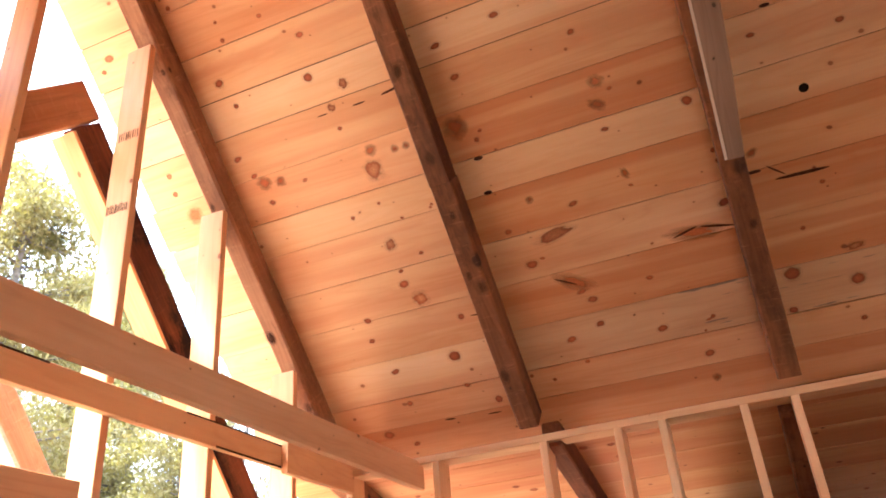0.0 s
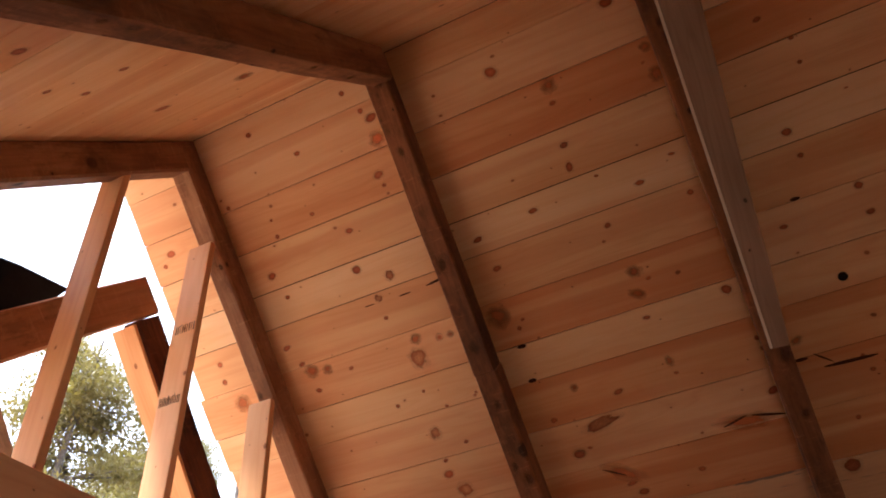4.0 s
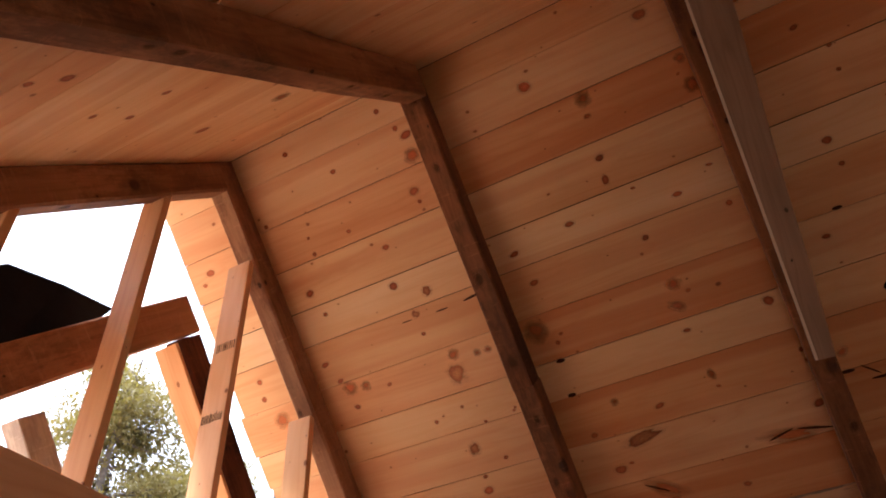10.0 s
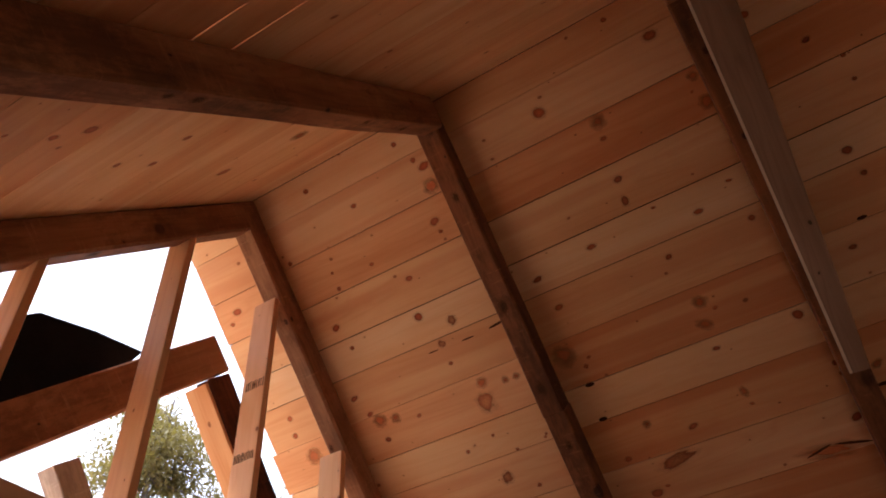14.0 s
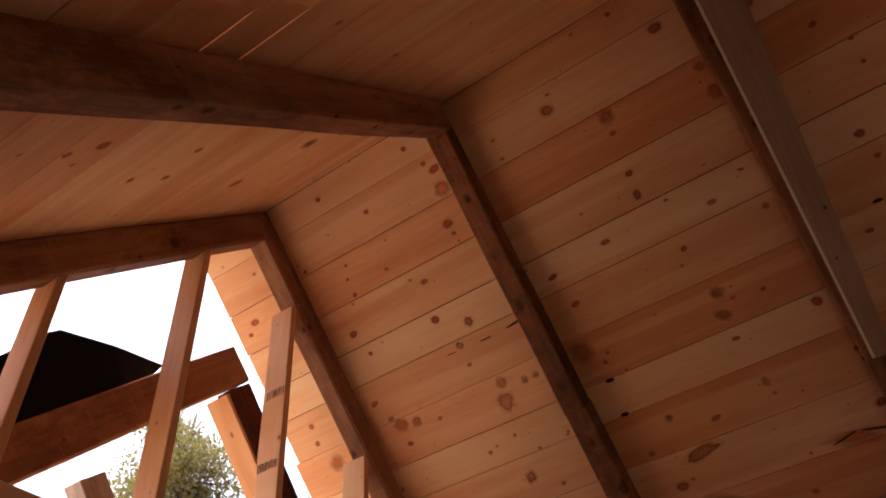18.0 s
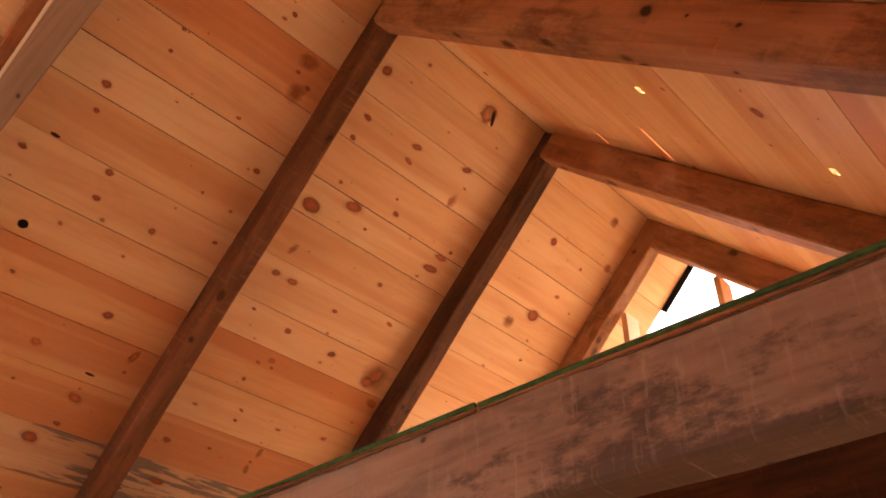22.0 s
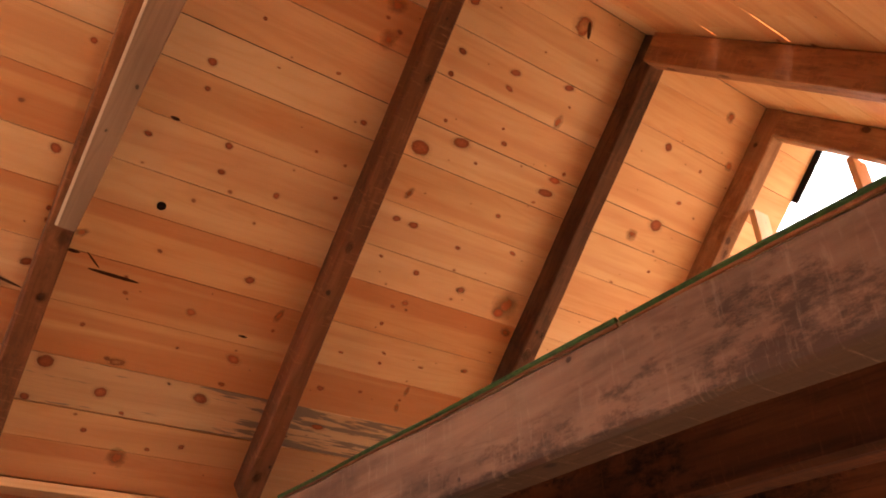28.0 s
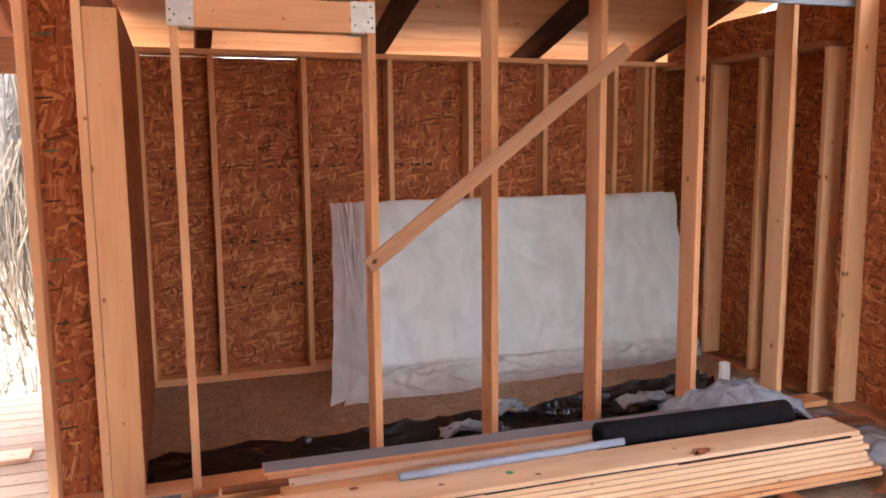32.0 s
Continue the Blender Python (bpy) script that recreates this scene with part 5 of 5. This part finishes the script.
def holed_board(x0, x1, s0, s1, hx, hs, r=0.014):
    """A board of the other slope with one hole through it."""
    bm = bmesh.new()
    w = (s1 - s0) / 2
    xs, ys = (0.0, hx - x0 - 1.5 * r, hx - x0 + 1.5 * r, x1 - x0), (-w, (s0 + s1) / 2 - hs - r, (s0 + s1) / 2 - hs + r, w)
    grid = [[[bm.verts.new((x, y, z)) for z in (-0.0095, 0.0095)] for y in ys] for x in xs]
    cells = [(i, j) for i in range(3) for j in range(3) if (i, j) != (1, 1)]
    for i, j in cells:
        for k in (0, 1):
            bm.faces.new([grid[a][b][k] for a, b in ((i, j), (i + 1, j), (i + 1, j + 1), (i, j + 1))])
    for ring in ([(0, 0), (1, 0), (2, 0), (3, 0), (3, 1), (3, 2), (3, 3), (2, 3), (1, 3), (0, 3), (0, 2), (0, 1)], [(1, 1), (2, 1), (2, 2), (1, 2)]):
        for (a, b), (c, d) in zip(ring, ring[1:] + ring[:1]):
            bm.faces.new((grid[a][b][0], grid[c][d][0], grid[c][d][1], grid[a][b][1]))
    bmesh.ops.recalc_face_normals(bm, faces=bm.faces)
    sm = (s0 + s1) / 2
    part("board", bm, PINE, roof, matrix=along(on_slope(-1, x0, sm, 0.0095), on_slope(-1, x1, sm, 0.0095), (0, -SI, CO)))


def course(side, s0, s1, index=None):
    if side == 1 and index in SPECIAL:
        names, kinds = SPECIAL[index]
        joints = [RAFTERS[k] for k in names]
    else:
        joints = sorted(rng.sample(JOINTS, rng.choice((1, 1, 2))))
        kinds = "".join(rng.choice("pppppppppr") for _ in range(3))
    gap = WIDE_GAPS.get(index, 0.0016) if side == 1 else 0.002
    xs = [X_A + rng.uniform(-0.015, 0.015)] + joints + [X_F]
    for x0, x1, kind in zip(xs, xs[1:], kinds):
        cuts = [q for a, b in (SLITS.get(s0, ()) if side == -1 else ()) for q in (a, b) if x0 < q < x1]
        ends = [x0 + 0.001] + cuts + [x1 - 0.001]
        for a, b in zip(ends, ends[1:]):
            wide = (0.009 if a > 2 else 0.006) if side == -1 and any(p - 0.001 < (a + b) / 2 < q + 0.001 for p, q in SLITS.get(s0, ())) else gap
            hole = [h for h in HOLES if side == -1 and a < h[0] < b and s0 < h[1] < s1]
            if hole:
                holed_board(a, b, s0 + wide, s1, *hole[0])
                continue
            sm = (s0 + s1 + wide) / 2
            lumber("board", on_slope(side, a, sm, 0.0095), on_slope(side, b, sm, 0.0095), s1 - s0 - wide, 0.019, KINDS[kind], roof, (0, side * SI, CO), 0.0013)


for i, (s0, s1) in enumerate(zip(SEAMS, SEAMS[1:])):
    course(1, s0, s1, i)
for s0, s1 in zip(SEAMS_BACK, SEAMS_BACK[1:]):
    course(-1, s0, s1, None)
# lean-to boards, both sides; darker red pine in the upper rows paints their shade
ya = Y_BREAK + 0.002
while ya < Y_OUT + 0.55:
    w = rng.choice((0.187, 0.237, 0.237))
    xs = [X_A] + sorted(rng.sample(JOINTS, 1)) + [X_F]
    n = math.hypot(1, LT)
    for x0, x1 in zip(xs, xs[1:]):
        lumber("board", lean(x0 + 0.001, ya + w / 2, 0.0095), lean(x1 - 0.001, ya + w / 2, 0.0095), w * n - 0.003, 0.019, PINE_RED if ya < Y_BREAK + 0.85 else PINE, roof, (0, LT, 1), 0.002)
    ya += w
# felt added over the boards to stop light leaking through their joints
skin = empty("roof_felt", "black felt added over the boards to keep light out", "roofing", kind="structure")
lumber("sheet", on_slope(1, X_A + 0.01, 1.50, 0.0285), on_slope(1, X_F - 0.01, 1.50, 0.0285), 3.12, 0.006, FELT, skin, (0, SI, CO), 0.001)


def felt_back(x0, x1, s0, s1):
    lumber("sheet", on_slope(-1, x0, (s0 + s1) / 2, 0.0235), on_slope(-1, x1, (s0 + s1) / 2, 0.0235), s1 - s0, 0.006, FELT, skin, (0, -SI, CO), 0.001)


bands = {seam + 0.004: list(spans) for seam, spans in SLITS.items()}
for hx, hs in HOLES:
    bands[hs] = [(hx - 0.03, hx + 0.03)]
s = -0.13
for mid in sorted(bands):
    felt_back(X_A + 0.01, X_F - 0.01, s, mid - 0.015)
    ends = [X_A + 0.01] + [q for span in sorted(bands[mid]) for q in span] + [X_F - 0.01]
    for xa, xb in zip(ends[::2], ends[1::2]):
        felt_back(xa, xb, mid - 0.015, mid + 0.015)
    s = mid + 0.015
felt_back(X_A + 0.01, X_F - 0.01, s, 3.13)
yc = (Y_BREAK + Y_OUT + 0.6) / 2
lumber("sheet", lean(X_A + 0.01, yc, 0.024), lean(X_F - 0.01, yc, 0.024), (Y_OUT + 0.6 - Y_BREAK) * 1.03, 0.006, FELT, skin, (0, LT, 1), 0.001)
lumber("drip_edge", on_slope(1, X_F + 0.006, 0.05, 0.0), on_slope(1, X_F + 0.006, 0.42, 0.0), 0.012, 0.09, FELT, skin, (0, SI, CO), 0.001)

# ---- knots in the boards: x, distance from the ridge, half length, half width ----
KNOTS_PALE_BAY_A = ((-1.80, 0.093, 0.016, 0.016), (-1.24, 0.096, 0.015, 0.015), (-1.18, 0.212, 0.015, 0.015), (-1.14, 0.262, 0.026, 0.026), (-1.58, 0.279, 0.015, 0.015), (-2.06, 0.399, 0.013, 0.013), (-2.49, 0.506, 0.024, 0.024), (-1.21, 0.536, 0.023, 0.023), (-1.85, 0.543, 0.009, 0.009), (-2.55, 0.559, 0.014, 0.014), (-1.62, 0.592, 0.012, 0.012), (-1.20, 0.594, 0.012, 0.012), (-1.85, 0.633, 0.013, 0.013), (-1.46, 0.740, 0.018, 0.018), (-1.96, 0.815, 0.022, 0.022), (-1.50, 0.938, 0.024, 0.024), (-1.92, 0.946, 0.013, 0.013), (-2.45, 1.163, 0.017, 0.017), (-2.03, 1.197, 0.019, 0.019), (-1.44, 1.217, 0.012, 0.012), (-2.46, 1.261, 0.017, 0.017), (-1.98, 1.303, 0.016, 0.016), (-1.72, 1.403, 0.012, 0.012),)
KNOTS_PALE_BAY_B = ((-1.94, 1.461, 0.016, 0.016), (-1.39, 1.628, 0.009, 0.009), (-1.55, 1.663, 0.012, 0.012), (-1.13, 1.709, 0.008, 0.008), (-1.30, 1.733, 0.009, 0.009), (-1.27, 1.933, 0.012, 0.012), (-1.41, 1.998, 0.012, 0.012), (-1.42, 2.069, 0.025, 0.025), (-1.69, 2.214, 0.019, 0.019), (-1.19, 2.315, 0.018, 0.018), (-1.71, 2.330, 0.016, 0.016), (-1.30, 2.519, 0.032, 0.032), (-1.65, 2.531, 0.020, 0.020), (-1.29, 2.696, 0.016, 0.016), (-1.64, 2.731, 0.017, 0.017), (-1.15, 2.812, 0.022, 0.022), (-1.83, 2.892, 0.028, 0.028), (-1.69, 2.977, 0.017, 0.017),)
KNOTS_GREY_PLANK_BAY_A = ((-0.07, 0.050, 0.013, 0.013), (0.08, 0.212, 0.029, 0.029), (-0.51, 0.293, 0.029, 0.029), (0.14, 0.522, 0.007, 0.007), (-0.29, 0.535, 0.014, 0.014), (-0.31, 0.733, 0.019, 0.017), (0.21, 0.793, 0.015, 0.020), (-0.32, 0.836, 0.017, 0.026), (-0.22, 0.918, 0.012, 0.007), (0.12, 0.943, 0.017, 0.007), (-0.55, 0.967, 0.021, 0.017), (-0.85, 1.006, 0.023, 0.017), (-0.05, 1.015, 0.020, 0.015), (0.14, 1.132, 0.015, 0.015), (-0.25, 1.150, 0.015, 0.015), (-0.81, 1.167, 0.019, 0.019), (-0.16, 1.438, 0.010, 0.010), (-0.78, 1.439, 0.009, 0.010), (-0.81, 1.475, 0.012, 0.012), (0.14, 1.593, 0.023, 0.024),)
KNOTS_GREY_PLANK_BAY_B = ((-0.23, 1.608, 0.015, 0.013), (-1.14, 1.722, 0.009, 0.007), (0.19, 1.840, 0.010, 0.013), (-0.19, 1.891, 0.010, 0.008), (0.20, 1.891, 0.010, 0.013), (-0.47, 1.902, 0.022, 0.016), (-0.81, 1.951, 0.017, 0.013), (0.18, 2.085, 0.023, 0.022), (-0.69, 2.124, 0.012, 0.008), (-0.75, 2.141, 0.026, 0.026), (-0.56, 2.341, 0.020, 0.013), (-0.23, 2.353, 0.015, 0.014), (-0.52, 2.391, 0.022, 0.022), (-0.97, 2.518, 0.012, 0.011), (-0.52, 2.525, 0.020, 0.019), (-0.68, 2.574, 0.022, 0.019), (-0.24, 2.621, 0.023, 0.022), (-0.02, 2.627, 0.016, 0.006), (-0.64, 2.709, 0.012, 0.011), (-0.94, 2.723, 0.010, 0.011), (-0.83, 2.769, 0.010, 0.011),)
KNOTS_HOLE_BAY_A = ((0.46, 0.323, 0.019, 0.019), (1.09, 0.329, 0.016, 0.012), (1.06, 0.371, 0.011, 0.010), (1.24, 0.531, 0.011, 0.010), (0.63, 0.537, 0.015, 0.015), (0.73, 0.663, 0.010, 0.010), (0.73, 0.770, 0.010, 0.010), (1.12, 0.855, 0.011, 0.010), (0.86, 0.939, 0.008, 0.005), (1.32, 1.017, 0.017, 0.016), (0.59, 1.028, 0.023, 0.018), (0.61, 1.141, 0.013, 0.013), (1.16, 1.224, 0.008, 0.008), (0.78, 1.341, 0.016, 0.021), (1.33, 1.398, 0.011, 0.011), (0.45, 1.410, 0.016, 0.013), (0.79, 1.461, 0.016, 0.016), (1.06, 1.482, 0.016, 0.016), (1.09, 1.901, 0.022, 0.023), (0.57, 2.047, 0.013, 0.014), (0.59, 2.110, 0.011, 0.011), (1.29, 2.111, 0.009, 0.009), (0.89, 2.123, 0.022, 0.020), (0.47, 2.297, 0.011, 0.011),)
KNOTS_HOLE_BAY_B = ((1.16, 2.298, 0.031, 0.026), (1.15, 2.432, 0.014, 0.015), (0.38, 2.498, 0.037, 0.034), (1.08, 2.525, 0.037, 0.030), (0.64, 2.590, 0.030, 0.029), (-0.00, 2.616, 0.012, 0.012), (0.76, 2.671, 0.011, 0.011), (0.35, 2.674, 0.019, 0.020), (-0.05, 2.681, 0.007, 0.007), (0.63, 2.784, 0.014, 0.014), (1.08, 2.787, 0.015, 0.015), (-0.06, 2.800, 0.022, 0.022), (0.93, 2.828, 0.012, 0.012),)
KNOTS_LOFT_BAY_A = ((1.61, 0.274, 0.030, 0.028), (2.30, 0.436, 0.029, 0.021), (3.08, 0.471, 0.027, 0.027), (1.97, 0.491, 0.029, 0.021), (3.38, 0.512, 0.012, 0.012), (1.65, 0.514, 0.025, 0.016), (2.35, 0.524, 0.009, 0.008), (1.97, 0.575, 0.023, 0.016), (1.64, 0.636, 0.014, 0.018), (3.33, 0.732, 0.016, 0.016), (2.03, 0.770, 0.009, 0.008), (2.07, 0.837, 0.018, 0.016), (1.71, 0.851, 0.011, 0.011), (2.49, 0.854, 0.012, 0.014), (2.45, 0.906, 0.042, 0.020), (3.24, 0.906, 0.044, 0.044), (1.84, 0.920, 0.046, 0.033), (2.43, 0.985, 0.051, 0.025), (1.96, 0.986, 0.012, 0.008), (1.64, 1.022, 0.057, 0.041), (2.38, 1.056, 0.012, 0.008), (3.34, 1.174, 0.012, 0.012), (2.21, 1.194, 0.015, 0.014), (2.39, 1.354, 0.018, 0.014),)
KNOTS_LOFT_BAY_B = ((1.67, 1.390, 0.020, 0.020), (1.77, 1.393, 0.026, 0.020), (2.06, 1.426, 0.018, 0.011), (1.67, 1.594, 0.012, 0.009), (1.89, 1.620, 0.018, 0.017), (2.18, 1.633, 0.024, 0.020), (2.46, 1.691, 0.028, 0.033), (1.90, 1.790, 0.018, 0.017), (1.84, 1.824, 0.015, 0.009), (1.82, 1.927, 0.012, 0.012), (2.41, 2.061, 0.019, 0.012), (1.90, 2.078, 0.012, 0.009), (2.14, 2.104, 0.015, 0.009), (1.67, 2.131, 0.012, 0.009), (1.90, 2.136, 0.012, 0.009), (2.10, 2.310, 0.009, 0.009), (1.86, 2.313, 0.012, 0.009), (1.64, 2.341, 0.021, 0.015), (1.71, 2.551, 0.033, 0.021),)
RED_PATCHES_A = ((3.42, 0.153, 0.030, 0.030), (-1.15, 0.368, 0.035, 0.035), (3.57, 0.410, 0.026, 0.026), (-0.28, 0.455, 0.033, 0.033), (0.17, 0.460, 0.022, 0.022), (1.26, 0.463, 0.041, 0.036), (0.18, 0.588, 0.031, 0.031), (2.32, 0.618, 0.021, 0.035), (1.28, 0.619, 0.033, 0.046), (3.10, 1.013, 0.034, 0.034), (1.68, 1.250, 0.014, 0.030), (-1.94, 1.353, 0.035, 0.035), (-1.33, 1.364, 0.026, 0.026), (-1.85, 1.370, 0.025, 0.025), (-0.21, 1.387, 0.032, 0.028), (-0.89, 1.390, 0.051, 0.054), (-1.21, 1.394, 0.017, 0.017), (-1.15, 1.396, 0.017, 0.017), (-2.40, 1.400, 0.043, 0.043), (-0.23, 1.491, 0.034, 0.023), (2.48, 1.645, 0.068, 0.071), (2.56, 1.784, 0.031, 0.021), (-0.66, 1.826, 0.017, 0.018), (-0.20, 1.829, 0.015, 0.024),)
RED_PATCHES_B = ((0.34, 1.901, 0.024, 0.016), (1.29, 2.030, 0.014, 0.037), (2.12, 2.250, 0.012, 0.027), (2.10, 2.353, 0.012, 0.025), (0.81, 2.893, 0.041, 0.041), (-0.06, 2.935, 0.018, 0.018),)
RING_KNOTS = ((2.23, 0.122, 0.052, 0.052), (-1.34, 1.020, 0.023, 0.023), (-1.44, 1.110, 0.018, 0.018), (-1.35, 1.462, 0.041, 0.041), (-1.41, 1.848, 0.027, 0.027), (-0.60, 2.024, 0.078, 0.026), (-1.36, 2.166, 0.034, 0.034), (0.66, 2.434, 0.033, 0.017),)
BARK_POCKETS = ((0.53, 1.310, 0.021, 0.008), (-0.83, 1.562, 0.023, 0.010), (-0.84, 1.735, 0.021, 0.010), (0.33, 1.988, 0.031, 0.008), (0.52, 2.049, 0.112, 0.008), (1.16, 2.175, 0.023, 0.006),)
KNOTS_OTHER_SLOPE = ((2.02, 0.117, 0.018, 0.018), (-1.28, 0.500, 0.020, 0.020), (-1.74, 0.748, 0.030, 0.030), (2.57, 1.140, 0.021, 0.021), (-1.66, 1.291, 0.019, 0.019), (-1.45, 1.331, 0.018, 0.018), (1.89, 1.452, 0.011, 0.011), (-1.67, 1.463, 0.017, 0.017), (-1.17, 1.508, 0.012, 0.012), (1.25, 1.783, 0.020, 0.020), (-1.43, 1.803, 0.025, 0.025), (1.95, 1.825, 0.026, 0.026), (-1.49, 1.893, 0.018, 0.018), (-1.49, 2.057, 0.009, 0.009), (1.26, 2.498, 0.012, 0.012), (1.91, 2.599, 0.018, 0.018), (1.08, 2.840, 0.009, 0.009),)
PATCHES_OTHER_SLOPE = ((-1.38, 0.652, 0.039, 0.039), (1.95, 2.454, 0.012, 0.012),)


def disc(mat):
    bm = bmesh.new()
    bmesh.ops.create_circle(bm, cap_ends=True, segments=20, radius=1.0)
    me = bpy.data.meshes.new("knot")
    bm.to_mesh(me)
    bm.free()
    me.materials.append(mat)
    return me


def fleck(name, me, side, x, s, a, b, turn, lift=0.0012):
    ob = new(name, me)
    ob.parent = roof
    ob.matrix_basis = along(on_slope(side, x, s, -lift), on_slope(side, x + 1, s, -lift), (0, side * SI, CO)) @ Matrix.Rotation(turn, 4, "Z") @ Matrix.Diagonal((a, b, 1, 1))


knot_mesh, ring_mesh, red_mesh, bark_mesh, hole_mesh = (disc(m) for m in (KNOT, RINGKNOT, REDWOOD, DARKBARK, HOLE))
rng = random.Random(9)
for side, spots in ((1, KNOTS_PALE_BAY_A), (1, KNOTS_PALE_BAY_B), (1, KNOTS_GREY_PLANK_BAY_A), (1, KNOTS_GREY_PLANK_BAY_B), (1, KNOTS_HOLE_BAY_A), (1, KNOTS_HOLE_BAY_B), (1, KNOTS_LOFT_BAY_A), (1, KNOTS_LOFT_BAY_B), (-1, KNOTS_OTHER_SLOPE)):
    for x, s, a, b in spots:
        k = rng.uniform(1.0, 1.3)
        fleck("knot", knot_mesh, side, x, s, 1.5 * a * k, 1.5 * b / k, rng.uniform(-0.3, 0.3))
for side, spots in ((1, RED_PATCHES_A), (1, RED_PATCHES_B), (-1, PATCHES_OTHER_SLOPE)):
    for x, s, a, b in spots:
        fleck("red_patch", red_mesh, side, x, s, 1.5 * a, 1.4 * b, rng.uniform(-0.5, 0.5), 0.0009)
for x, s, a, b in RING_KNOTS:
    fleck("knot", ring_mesh, 1, x, s, 1.7 * a, 1.7 * b, rng.uniform(-0.2, 0.25))
for x, s, a, b in BARK_POCKETS:
    fleck("bark_pocket", bark_mesh, 1, x, s, a, b, 0.03, 0.0016)
fleck("knot_hole", hole_mesh, 1, 0.603, 1.690, 0.0205, 0.0195, 0.0, 0.0016)
# long bark pockets and drying cracks: x, s, half length, half width, turn
for x, s, a, b, turn in ((0.125, 2.185, 0.075, 0.006, 0.22), (-0.02, 2.178, 0.06, 0.005, -0.25), (0.42, 2.005, 0.045, 0.004, 0.7), (-0.62, 2.27, 0.06, 0.005, 0.5), (-1.12, 1.125, 0.06, 0.006, -0.1), (-1.30, 1.135, 0.035, 0.004, 0.0), (-1.50, 1.13, 0.03, 0.003, 0.0), (2.27, 0.13, 0.012, 0.045, -0.4), (-1.10, 2.325, 0.04, 0.004, 0.1), (-1.45, 2.87, 0.03, 0.005, 0.1), (-1.2, 2.885, 0.04, 0.004, 0.0)):
    fleck("bark_pocket", bark_mesh, 1, x, s, a, b, turn, 0.0017)
n = math.hypot(1, LT)
for k in range(64):
    x, y, a = rng.uniform(-2.0, 2.9), rng.uniform(Y_IN + 0.15, Y_OUT - 0.05), rng.uniform(0.008, 0.022)
    ob = new("knot", knot_mesh)
    ob.parent = roof
    ob.matrix_basis = along(lean(x, y, -0.0012), lean(x + 1, y, -0.0012), (0, LT, 1)) @ Matrix.Rotation(rng.uniform(-0.3, 0.3), 4, "Z") @ Matrix.Diagonal((1.8 * a, 1.3 * a, 1, 1))
fleck("red_patch", red_mesh, 1, -0.58, 2.28, 0.13, 0.05, 0.5, 0.0009)
fleck("red_patch", red_mesh, 1, 0.03, 2.19, 0.17, 0.045, 0.1, 0.0009)
